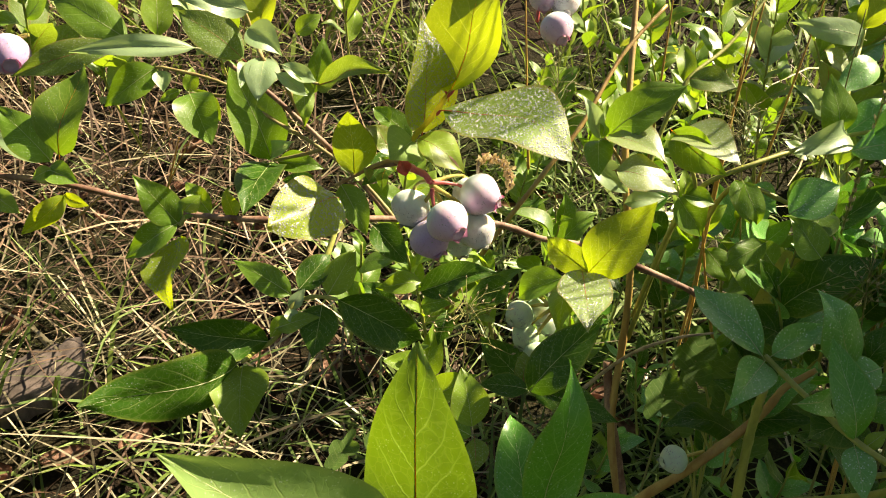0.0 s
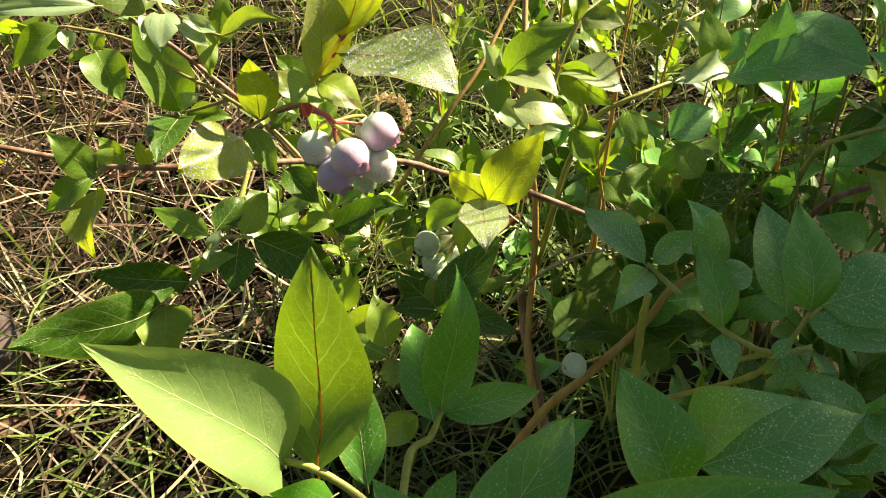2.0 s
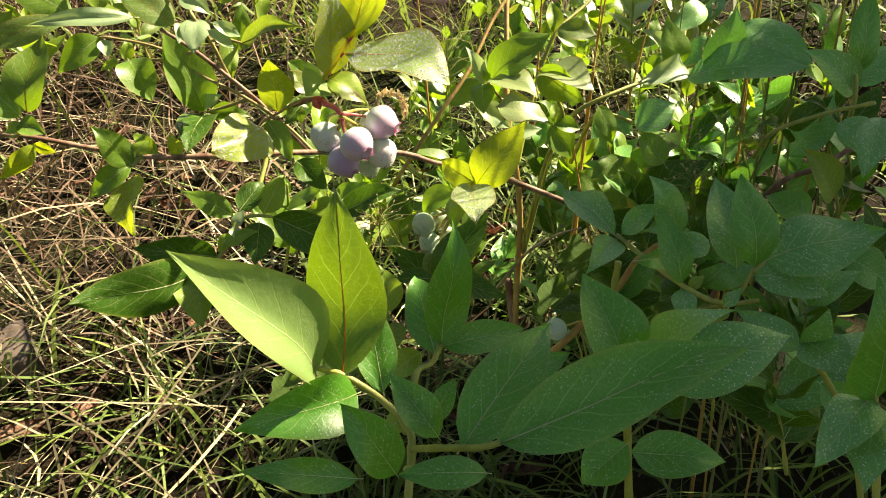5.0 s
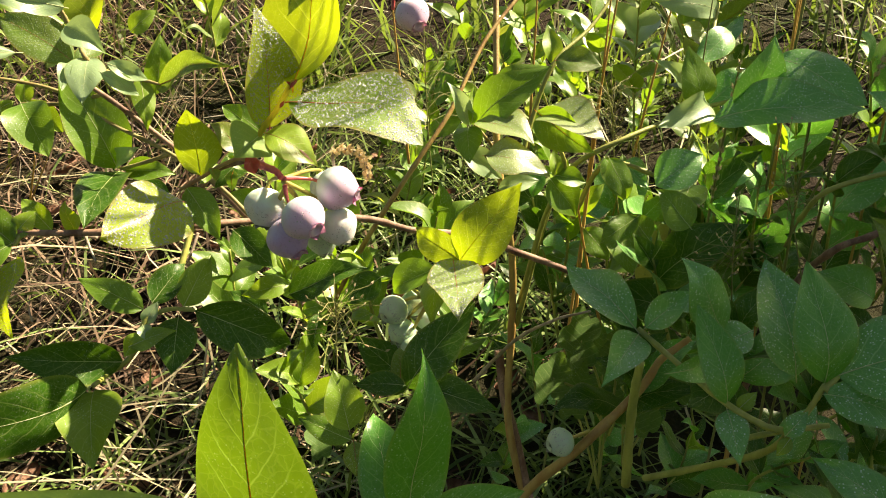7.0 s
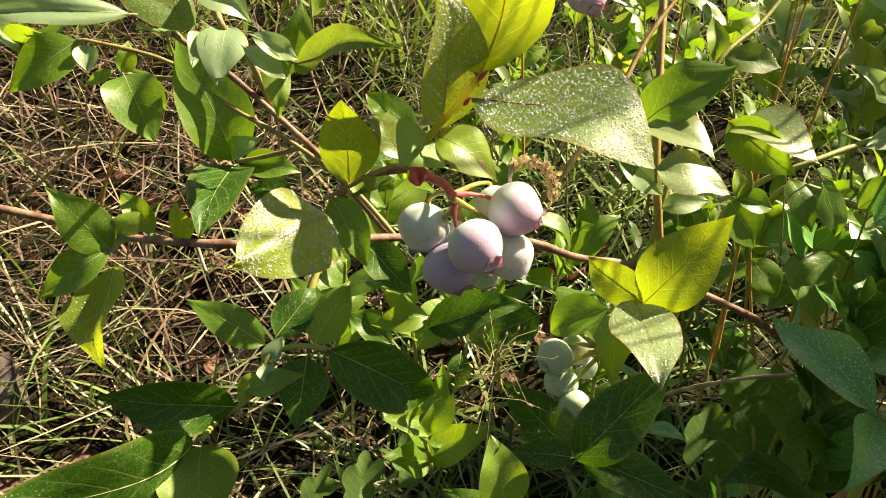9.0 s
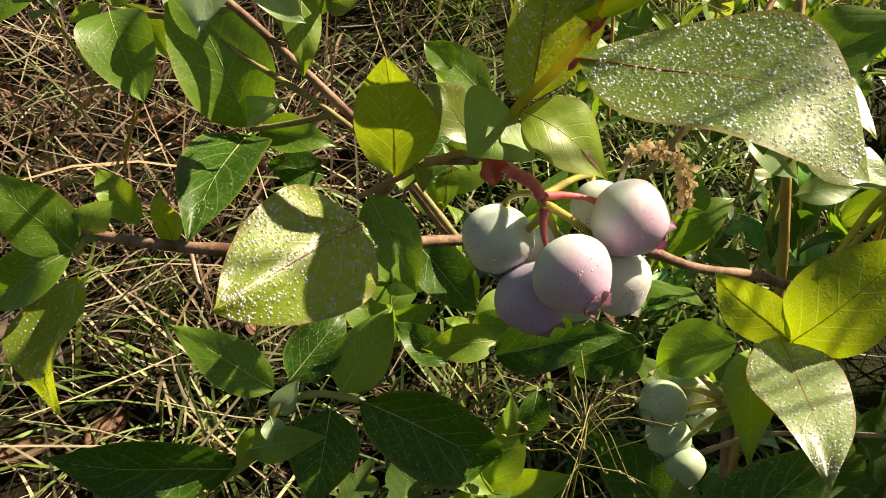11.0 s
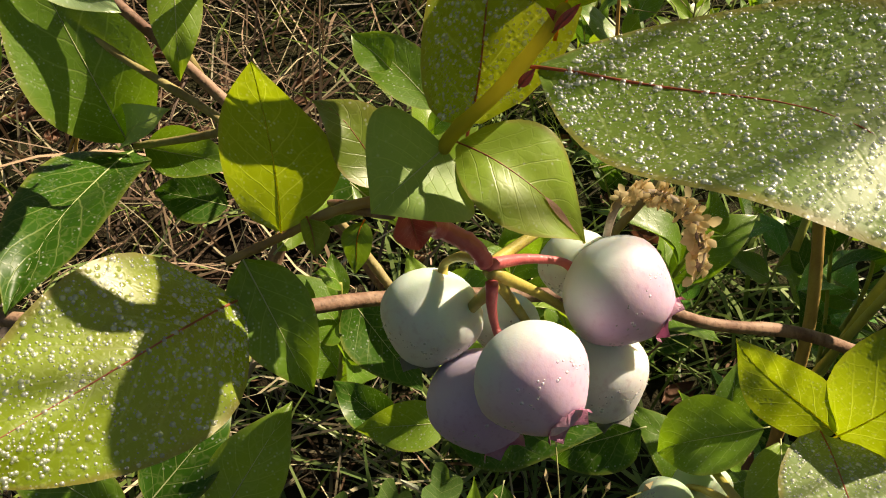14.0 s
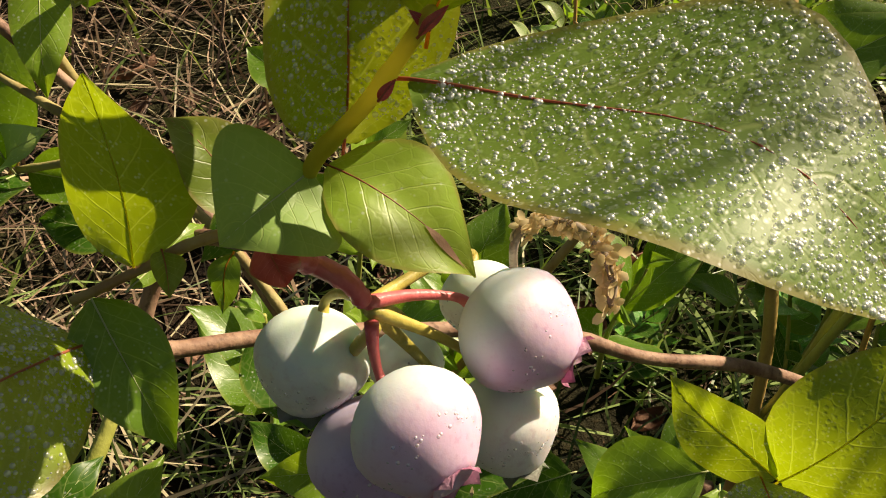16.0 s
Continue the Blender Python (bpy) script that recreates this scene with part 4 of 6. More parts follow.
leaf(main_bush, (0.0822, 0.3198, 0.3484), (0.1065, 0.3227, 0.3805), 0.0232, (-0.42, -0.86, 0.28), "u", 0.06, 0.04)
leaf(main_bush, (0.0818, 0.3201, 0.3489), (0.0656, 0.3355, 0.3562), 0.0138, (-0.56, -0.75, 0.35), "u", 0.22, 0.1)
leaf(main_bush, (0.0795, 0.3201, 0.3486), (0.0768, 0.2744, 0.3509), 0.0218, (-0.01, 0.05, 1.00), "h", 0.1, 0.05, beads=800)
leaf(main_bush, (0.0728, 0.3274, 0.3410), (0.0557, 0.3314, 0.3270), 0.0158, (-0.63, -0.41, 0.66), "d", 0.22, 0.1)
leaf(main_bush, (0.0745, 0.3223, 0.3424), (0.0685, 0.2914, 0.3361), 0.0125, (-0.22, -0.15, 0.96), "g", 0.22, 0.1)
leaf(main_bush, (0.0582, 0.2818, 0.3162), (0.0845, 0.2890, 0.3492), 0.0189, (-0.40, -0.78, 0.48), "k", 0.22, 0.1)
leaf(main_bush, (0.0574, 0.2823, 0.3169), (0.0384, 0.2835, 0.3177), 0.0096, (-0.01, -0.61, 0.79), "k", 0.22, 0.1)
leaf(main_bush, (0.0599, 0.2818, 0.3162), (0.0912, 0.2675, 0.3141), 0.0138, (-0.18, -0.52, 0.83), "k", 0.22, 0.1)
leaf(main_bush, (0.0359, 0.2673, 0.3100), (0.0310, 0.2791, 0.3291), 0.0149, (0.16, -0.82, 0.55), "g", 0.22, 0.1)
leaf(main_bush, (0.0556, 0.2821, 0.3165), (0.0563, 0.2979, 0.3233), 0.0074, (-0.04, -0.39, 0.92), "f", 0.22, 0.1)
leaf(main_bush, (0.0370, 0.2682, 0.3035), (0.0375, 0.2617, 0.2922), 0.0102, (0.26, -0.83, 0.49), "f", 0.22, 0.1)
leaf(main_bush, (0.0359, 0.2685, 0.3041), (0.0171, 0.2730, 0.3126), 0.0098, (0.13, -0.73, 0.67), "d", 0.22, 0.1)
leaf(main_bush, (-0.0344, 0.2887, 0.3532), (-0.0569, 0.2946, 0.3643), 0.0108, (0.15, -0.71, 0.69), "d", 0.22, 0.1)
leaf(main_bush, (-0.0313, 0.2898, 0.3551), (-0.0215, 0.3055, 0.3617), 0.0114, (0.30, -0.52, 0.80), "k", 0.22, 0.1)
leaf(main_bush, (-0.0205, 0.2891, 0.3534), (-0.0110, 0.3026, 0.3663), 0.0119, (0.15, -0.74, 0.66), "g", 0.22, 0.1)
leaf(main_bush, (-0.0168, 0.2884, 0.3520), (0.0153, 0.2953, 0.3293), 0.0189, (0.38, -0.88, 0.27), "k", 0.2, 0.08)
leaf(main_bush, (-0.0225, 0.2871, 0.3501), (-0.0247, 0.2728, 0.3355), 0.0149, (0.18, -0.72, 0.68), "k", 0.22, 0.1)
leaf(main_bush, (-0.0390, 0.2806, 0.3435), (-0.0220, 0.2807, 0.3489), 0.0077, (-0.23, -0.62, 0.74), "g", 0.22, 0.1)
leaf(main_bush, (-0.0343, 0.2862, 0.3489), (-0.0292, 0.2901, 0.3555), 0.0054, (0.11, -0.89, 0.45), "p", 0.22, 0.1)
leaf(main_bush, (-0.0345, 0.2842, 0.3495), (-0.0318, 0.2798, 0.3457), 0.0051, (0.07, -0.62, 0.78), "p", 0.22, 0.1)
leaf(main_bush, (-0.0363, 0.2845, 0.3461), (-0.0418, 0.2802, 0.3390), 0.0064, (0.11, -0.89, 0.45), "g", 0.22, 0.1)
leaf(main_bush, (-0.0430, 0.2815, 0.3361), (-0.0773, 0.2708, 0.3489), 0.0162, (0.40, -0.85, 0.35), "k", 0.2, 0.08)
leaf(main_bush, (-0.0511, 0.2649, 0.3378), (-0.0886, 0.2210, 0.3533), 0.0249, (0.77, -0.62, 0.11), "k", 0.2, 0.1)
leaf(main_bush, (-0.0486, 0.2644, 0.3370), (-0.0437, 0.2363, 0.3282), 0.0208, (-0.02, -0.30, 0.95), "g", 0.25, 0.1)
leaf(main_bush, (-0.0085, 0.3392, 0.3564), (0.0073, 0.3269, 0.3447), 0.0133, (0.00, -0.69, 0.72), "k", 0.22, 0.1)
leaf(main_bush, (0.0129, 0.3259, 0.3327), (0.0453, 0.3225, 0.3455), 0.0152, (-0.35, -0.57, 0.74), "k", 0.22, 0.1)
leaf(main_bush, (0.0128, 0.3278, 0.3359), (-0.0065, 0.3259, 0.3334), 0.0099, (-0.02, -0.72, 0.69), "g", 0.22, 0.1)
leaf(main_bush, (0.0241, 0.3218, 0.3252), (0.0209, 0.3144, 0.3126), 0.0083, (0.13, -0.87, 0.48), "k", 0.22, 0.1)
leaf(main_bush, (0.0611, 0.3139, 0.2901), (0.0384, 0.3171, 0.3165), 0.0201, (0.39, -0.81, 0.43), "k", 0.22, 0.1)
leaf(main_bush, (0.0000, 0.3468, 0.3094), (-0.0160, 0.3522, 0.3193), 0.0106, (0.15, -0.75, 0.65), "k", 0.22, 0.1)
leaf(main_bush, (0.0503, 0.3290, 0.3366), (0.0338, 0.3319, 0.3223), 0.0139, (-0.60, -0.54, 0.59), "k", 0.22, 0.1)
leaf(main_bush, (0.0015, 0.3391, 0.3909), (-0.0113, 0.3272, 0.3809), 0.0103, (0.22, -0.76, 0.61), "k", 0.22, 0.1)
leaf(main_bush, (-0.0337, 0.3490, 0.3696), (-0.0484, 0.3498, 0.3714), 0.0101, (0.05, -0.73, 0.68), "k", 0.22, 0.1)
leaf(main_bush, (-0.0021, 0.3547, 0.3981), (-0.0094, 0.3575, 0.4031), 0.0074, (0.14, -0.76, 0.63), "d", 0.22, 0.1)
leaf(upright_bush, (0.1043, 0.4372, 0.3596), (0.1410, 0.4333, 0.3912), 0.0238, (-0.52, -0.67, 0.52), "d", 0.22, 0.1)
leaf(upright_bush, (0.1040, 0.4289, 0.3652), (0.1281, 0.4035, 0.3604), 0.0271, (0.03, -0.15, 0.99), "h", 0.22, 0.1)
leaf(upright_bush, (0.1147, 0.4537, 0.3677), (0.1434, 0.4526, 0.3846), 0.0170, (-0.39, -0.68, 0.62), "d", 0.22, 0.1)
leaf(upright_bush, (0.1005, 0.4370, 0.3595), (0.0889, 0.4385, 0.3825), 0.0096, (0.36, -0.90, 0.24), "p", 0.22, 0.1)
leaf(upright_bush, (0.1014, 0.4371, 0.3595), (0.1037, 0.4471, 0.3767), 0.0068, (0.13, -0.86, 0.49), "g", 0.22, 0.1)
leaf(upright_bush, (0.1000, 0.4363, 0.3582), (0.0973, 0.4088, 0.3508), 0.0151, (-0.21, -0.24, 0.95), "d", 0.22, 0.1)
leaf(upright_bush, (0.1039, 0.4012, 0.3576), (0.1341, 0.3918, 0.3501), 0.0230, (0.10, -0.40, 0.91), "h", 0.22, 0.1)
leaf(upright_bush, (0.0959, 0.4302, 0.3479), (0.1162, 0.4232, 0.3349), 0.0142, (0.12, -0.79, 0.61), "p", 0.22, 0.1)
leaf(upright_bush, (0.1272, 0.3918, 0.3806), (0.1526, 0.3671, 0.3769), 0.0284, (-0.03, -0.18, 0.98), "h", 0.22, 0.1)
leaf(upright_bush, (0.1259, 0.3928, 0.3824), (0.1507, 0.3786, 0.3668), 0.0187, (-0.39, -0.90, 0.21), "n", 0.22, 0.1)
leaf(upright_bush, (0.1374, 0.3964, 0.3480), (0.1375, 0.4029, 0.3592), 0.0073, (0.09, -0.86, 0.50), "g", 0.22, 0.1)
leaf(upright_bush, (0.1374, 0.3964, 0.3480), (0.1527, 0.3946, 0.3442), 0.0106, (0.07, -0.75, 0.66), "d", 0.22, 0.1)
leaf(upright_bush, (0.1346, 0.3956, 0.3467), (0.1491, 0.3951, 0.3254), 0.0183, (0.36, -0.90, 0.26), "d", 0.22, 0.1)
leaf(upright_bush, (0.1124, 0.4113, 0.3348), (0.1340, 0.4135, 0.3377), 0.0102, (-0.02, -0.71, 0.70), "p", 0.22, 0.1)
leaf(upright_bush, (0.1575, 0.4956, 0.3736), (0.1830, 0.4836, 0.3718), 0.0183, (-0.20, -0.55, 0.81), "f", 0.22, 0.1)
leaf(upright_bush, (0.1594, 0.5141, 0.3656), (0.1587, 0.5260, 0.3861), 0.0126, (0.09, -0.86, 0.50), "g", 0.22, 0.1)
leaf(upright_bush, (0.2466, 0.4875, 0.4013), (0.1984, 0.4705, 0.4139), 0.0142, (0.39, -0.84, 0.36), "p", 0.22, 0.1)
leaf(upright_bush, (0.2196, 0.4322, 0.3669), (0.2114, 0.4382, 0.3975), 0.0212, (0.26, -0.93, 0.25), "d", 0.22, 0.1)
leaf(upright_bush, (0.2254, 0.4327, 0.3675), (0.1896, 0.4081, 0.3664), 0.0155, (0.44, -0.67, 0.60), "p", 0.22, 0.1)
leaf(upright_bush, (0.2253, 0.4331, 0.3683), (0.2494, 0.4419, 0.3825), 0.0181, (-0.14, -0.72, 0.68), "b", 0.22, 0.1)
leaf(upright_bush, (0.2294, 0.4660, 0.3649), (0.2048, 0.4640, 0.3825), 0.0107, (0.30, -0.89, 0.33), "p", 0.22, 0.1)
leaf(upright_bush, (0.2463, 0.4906, 0.4067), (0.2597, 0.5004, 0.4230), 0.0169, (-0.48, -0.52, 0.71), "y", 0.22, 0.1)
leaf(upright_bush, (0.2251, 0.4837, 0.3956), (0.2379, 0.4771, 0.3838), 0.0149, (0.36, -0.59, 0.72), "h", 0.22, 0.1)
leaf(upright_bush, (0.2434, 0.4617, 0.3968), (0.2189, 0.4431, 0.3857), 0.0161, (0.12, -0.63, 0.77), "b", 0.22, 0.1)
leaf(upright_bush, (0.1895, 0.3980, 0.3437), (0.2034, 0.3953, 0.3584), 0.0163, (-0.68, -0.47, 0.56), "d", 0.22, 0.1)
leaf(upright_bush, (0.2105, 0.4054, 0.3356), (0.1953, 0.3776, 0.3282), 0.0202, (-0.15, -0.17, 0.97), "d", 0.22, 0.1)
leaf(upright_bush, (0.1692, 0.4213, 0.3448), (0.1752, 0.4013, 0.3300), 0.0126, (-0.16, -0.62, 0.77), "d", 0.22, 0.1)
leaf(upright_bush, (0.1814, 0.4293, 0.3381), (0.1916, 0.4133, 0.3301), 0.0132, (-0.26, -0.56, 0.79), "b", 0.22, 0.1)
leaf(upright_bush, (0.1872, 0.3915, 0.3125), (0.1754, 0.3982, 0.3246), 0.0140, (0.12, -0.81, 0.57), "d", 0.22, 0.1)
leaf(upright_bush, (0.1616, 0.4209, 0.3044), (0.1744, 0.4121, 0.2889), 0.0162, (0.10, -0.83, 0.55), "d", 0.22, 0.1)
leaf(upright_bush, (0.1900, 0.3516, 0.3406), (0.1750, 0.3619, 0.3558), 0.0168, (0.06, -0.80, 0.60), "d", 0.22, 0.1)
leaf(upright_bush, (0.1757, 0.3623, 0.3566), (0.1973, 0.3677, 0.3689), 0.0195, (-0.19, -0.73, 0.65), "b", 0.22, 0.1)
leaf(upright_bush, (0.1528, 0.3628, 0.3711), (0.1623, 0.3617, 0.3509), 0.0124, (0.34, -0.92, 0.21), "d", 0.22, 0.1)
leaf(upright_bush, (0.1729, 0.3734, 0.3355), (0.1546, 0.3685, 0.3246), 0.0131, (-0.21, -0.72, 0.66), "d", 0.22, 0.1)
leaf(upright_bush, (0.1693, 0.3995, 0.3200), (0.1752, 0.3762, 0.3012), 0.0193, (-0.08, -0.64, 0.77), "d", 0.22, 0.1)
leaf(shaded_bush, (0.1437, 0.2810, 0.3380), (0.1259, 0.3207, 0.3433), 0.0170, (-0.35, -0.27, 0.90), "b", 0.22, 0.1)
leaf(shaded_bush, (0.1449, 0.2799, 0.3362), (0.1237, 0.2536, 0.3334), 0.0143, (0.23, -0.29, 0.93), "b", 0.22, 0.1)
leaf(shaded_bush, (0.1476, 0.2809, 0.3384), (0.1639, 0.2820, 0.3526), 0.0115, (-0.47, -0.65, 0.60), "b", 0.22, 0.1)
leaf(shaded_bush, (0.1620, 0.2375, 0.3369), (0.1540, 0.2550, 0.3656), 0.0153, (0.10, -0.84, 0.54), "s", 0.22, 0.1)
leaf(shaded_bush, (0.1719, 0.2700, 0.3433), (0.1548, 0.2763, 0.3712), 0.0179, (0.28, -0.88, 0.38), "b", 0.22, 0.1)
leaf(shaded_bush, (0.1912, 0.2330, 0.3470), (0.1859, 0.2506, 0.3829), 0.0219, (0.08, -0.89, 0.45), "s", 0.22, 0.1)
leaf(shaded_bush, (0.1905, 0.2312, 0.3439), (0.2172, 0.2162, 0.3422), 0.0154, (-0.24, -0.52, 0.82), "b", 0.22, 0.1)
leaf(shaded_bush, (0.1956, 0.2338, 0.3490), (0.2423, 0.2274, 0.3649), 0.0286, (-0.34, -0.53, 0.78), "b", 0.22, 0.1)
leaf(shaded_bush, (0.1918, 0.2499, 0.3363), (0.1879, 0.2797, 0.3664), 0.0243, (-0.07, -0.71, 0.70), "b", 0.22, 0.1)
leaf(shaded_bush, (0.1619, 0.2365, 0.3352), (0.1610, 0.2197, 0.3262), 0.0106, (-0.21, -0.45, 0.87), "b", 0.22, 0.1)
leaf(shaded_bush, (0.1655, 0.2362, 0.3352), (0.1723, 0.2387, 0.3403), 0.0054, (-0.30, -0.64, 0.70), "g", 0.22, 0.1)
leaf(shaded_bush, (0.1775, 0.2255, 0.3324), (0.1855, 0.2289, 0.3393), 0.0062, (-0.31, -0.66, 0.68), "b", 0.22, 0.1)
leaf(shaded_bush, (0.1791, 0.2250, 0.3317), (0.1741, 0.2225, 0.3267), 0.0047, (-0.29, -0.71, 0.65), "g", 0.22, 0.1)
leaf(shaded_bush, (0.1432, 0.2444, 0.3458), (0.1678, 0.2691, 0.3320), 0.0102, (0.76, -0.57, 0.32), "b", 0.22, 0.1)
leaf(shaded_bush, (0.1258, 0.1580, 0.3515), (0.1730, 0.1640, 0.3630), 0.0246, (-0.12, -0.60, 0.79), "b", 0.22, 0.1)
leaf(shaded_bush, (0.1281, 0.1754, 0.3419), (0.1410, 0.1420, 0.3910), 0.0206, (-0.97, -0.00, 0.25), "b", 0.22, 0.1)
leaf(shaded_bush, (0.1882, 0.1820, 0.3422), (0.1693, 0.1992, 0.3488), 0.0124, (-0.22, -0.55, 0.80), "b", 0.22, 0.1)
leaf(shaded_bush, (0.1900, 0.1827, 0.3436), (0.1953, 0.1808, 0.3609), 0.0107, (-0.14, -0.99, -0.07), "b", 0.22, 0.1)
leaf(shaded_bush, (0.1901, 0.1837, 0.3454), (0.1995, 0.1595, 0.3452), 0.0177, (-0.46, -0.18, 0.87), "b", 0.22, 0.1)
leaf(shaded_bush, (0.2033, 0.1542, 0.3400), (0.1938, 0.1578, 0.3895), 0.0259, (0.10, -0.99, 0.09), "s", 0.22, 0.1)
leaf(shaded_bush, (0.2018, 0.1546, 0.3404), (0.1713, 0.1305, 0.3345), 0.0170, (0.00, -0.24, 0.97), "b", 0.22, 0.1)
leaf(shaded_bush, (0.2036, 0.1534, 0.3387), (0.1874, 0.1244, 0.3265), 0.0207, (-0.30, -0.22, 0.93), "b", 0.22, 0.1)
leaf(shaded_bush, (0.2638, 0.3042, 0.3403), (0.2377, 0.3010, 0.3705), 0.0206, (0.41, -0.87, 0.26), "f", 0.22, 0.1)
leaf(shaded_bush, (0.2826, 0.3442, 0.3912), (0.2856, 0.3574, 0.4336), 0.0176, (0.03, -0.96, 0.29), "s", 0.22, 0.1)
leaf(shaded_bush, (0.2821, 0.3391, 0.3824), (0.2516, 0.3435, 0.4050), 0.0203, (0.21, -0.87, 0.45), "b", 0.22, 0.1)
leaf(shaded_bush, (0.2823, 0.3413, 0.3861), (0.3065, 0.3494, 0.4035), 0.0176, (-0.26, -0.68, 0.68), "b", 0.22, 0.1)
leaf(shaded_bush, (0.2767, 0.3047, 0.3825), (0.2558, 0.2737, 0.3664), 0.0164, (-0.21, -0.33, 0.92), "b", 0.22, 0.1)
leaf(shaded_bush, (0.2672, 0.3230, 0.3726), (0.2831, 0.3051, 0.3644), 0.0191, (-0.27, -0.59, 0.76), "b", 0.22, 0.1)
leaf(shaded_bush, (0.2199, 0.2686, 0.3130), (0.2377, 0.2573, 0.2966), 0.0178, (0.07, -0.79, 0.61), "s", 0.22, 0.1)
leaf(shaded_bush, (0.1952, 0.2906, 0.3268), (0.1782, 0.2879, 0.3198), 0.0142, (-0.21, -0.64, 0.74), "b", 0.22, 0.1)
leaf(shaded_bush, (0.2555, 0.3083, 0.3262), (0.2329, 0.3163, 0.3364), 0.0191, (0.03, -0.76, 0.65), "s", 0.22, 0.1)
leaf(shaded_bush, (0.2610, 0.2803, 0.3191), (0.2851, 0.2710, 0.3070), 0.0212, (0.04, -0.76, 0.65), "s", 0.22, 0.1)
leaf(shaded_bush, (0.2156, 0.2041, 0.3049), (0.2288, 0.1945, 0.2906), 0.0155, (0.08, -0.79, 0.61), "s", 0.22, 0.1)
leaf(front_shoot, (0.0200, 0.1404, 0.3760), (0.0210, 0.1620, 0.4270), 0.0255, (-0.28, -0.88, 0.38), "n", 0.12, -0.05)
leaf(front_shoot, (0.0115, 0.1418, 0.3771), (-0.0190, 0.1212, 0.4332), 0.0262, (0.80, -0.44, 0.40), "q", 0.42, 0.05)
leaf(front_shoot, (0.0241, 0.1333, 0.3744), (-0.0087, 0.1117, 0.3822), 0.0171, (0.55, -0.64, 0.53), "s", 0.22, 0.1)
leaf(front_shoot, (0.0318, 0.1444, 0.3648), (0.0279, 0.1760, 0.3783), 0.0135, (-0.10, -0.40, 0.91), "s", 0.22, 0.1)
leaf(front_shoot, (0.0531, 0.1836, 0.3529), (0.0580, 0.1960, 0.3980), 0.0177, (0.25, -0.94, 0.23), "s", 0.22, 0.1)
leaf(front_shoot, (0.0506, 0.1821, 0.3500), (0.0456, 0.2136, 0.3632), 0.0155, (-0.12, -0.40, 0.91), "s", 0.22, 0.1)
leaf(front_shoot, (0.0531, 0.1831, 0.3521), (0.0850, 0.1917, 0.3517), 0.0122, (0.20, -0.70, 0.69), "s", 0.22, 0.1)
leaf(front_shoot, (0.0347, 0.1092, 0.3648), (0.0203, 0.1130, 0.3888), 0.0138, (0.43, -0.81, 0.39), "s", 0.22, 0.1)
leaf(front_shoot, (0.0466, 0.1135, 0.3738), (0.0338, 0.1277, 0.3862), 0.0111, (-0.01, -0.66, 0.75), "s", 0.22, 0.1)
leaf(front_shoot, (0.0524, 0.1054, 0.3776), (0.0820, 0.1390, 0.3920), 0.0186, (0.10, -0.46, 0.88), "s", 0.22, 0.1)
leaf(front_shoot, (0.0611, 0.0977, 0.3855), (0.1193, 0.0937, 0.4148), 0.0211, (-0.42, -0.49, 0.76), "s", 0.15, 0.06)
leaf(front_shoot, (0.0966, 0.1100, 0.3964), (0.0870, 0.1280, 0.4160), 0.0168, (0.02, -0.73, 0.68), "s", 0.22, 0.1)
leaf(front_shoot, (0.0576, 0.0940, 0.3788), (0.0346, 0.0958, 0.3784), 0.0088, (-0.06, -0.57, 0.82), "s", 0.22, 0.1)
leaf(front_shoot, (0.0243, 0.1024, 0.3714), (-0.0054, 0.0987, 0.3805), 0.0092, (0.29, -0.67, 0.68), "s", 0.22, 0.1)
leaf(front_shoot, (0.0989, 0.1091, 0.3710), (0.0858, 0.1046, 0.3614), 0.0135, (-0.30, -0.63, 0.71), "s", 0.22, 0.1)
leaf(front_shoot, (0.1085, 0.1294, 0.3476), (0.1380, 0.1251, 0.3447), 0.0149, (-0.01, -0.62, 0.78), "s", 0.22, 0.1)
leaf(front_shoot, (0.0460, 0.1397, 0.3558), (0.0545, 0.1460, 0.3677), 0.0078, (-0.09, -0.85, 0.51), "s", 0.22, 0.1)
leaf(front_shoot, (0.0383, 0.1401, 0.3585), (0.0312, 0.1381, 0.3541), 0.0069, (-0.22, -0.70, 0.68), "g", 0.22, 0.1)
leaf(front_shoot, (0.0459, 0.1909, 0.3439), (0.0320, 0.1870, 0.3351), 0.0104, (-0.20, -0.74, 0.65), "g", 0.22, 0.1)
leaf(front_shoot, (0.0824, 0.1823, 0.3347), (0.1015, 0.1858, 0.3435), 0.0106, (-0.24, -0.60, 0.76), "s", 0.22, 0.1)
leaf(shaded_bush, (0.2193, 0.4115, 0.3670), (0.2801, 0.3804, 0.3827), 0.0264, (-0.43, -0.45, 0.78), "b", 0.22, 0.1)
leaf(shaded_bush, (0.2330, 0.4136, 0.3727), (0.2430, 0.4112, 0.4096), 0.0283, (0.14, -0.99, -0.10), "b", 0.22, 0.1)
leaf(shaded_bush, (0.2509, 0.4239, 0.3927), (0.2793, 0.3815, 0.3843), 0.0268, (-0.40, -0.43, 0.81), "b", 0.22, 0.1)
leaf(main_bush, (0.0068, 0.2996, 0.4062), (0.0086, 0.3003, 0.3989), 0.0056, (0.10, -0.80, 0.55), "r", 0.45, 0.1, full=0.2)
leaf(main_bush, (-0.0069, 0.3047, 0.3994), (-0.0050, 0.3000, 0.3962), 0.0041, (0.45, -0.37, 0.81), "o", 0.4, 0.1)
leaf(main_bush, (-0.0111, 0.3035, 0.3946), (-0.0057, 0.3167, 0.3954), 0.0042, (0.36, -0.20, 0.91), "g", 0.22, 0.1)
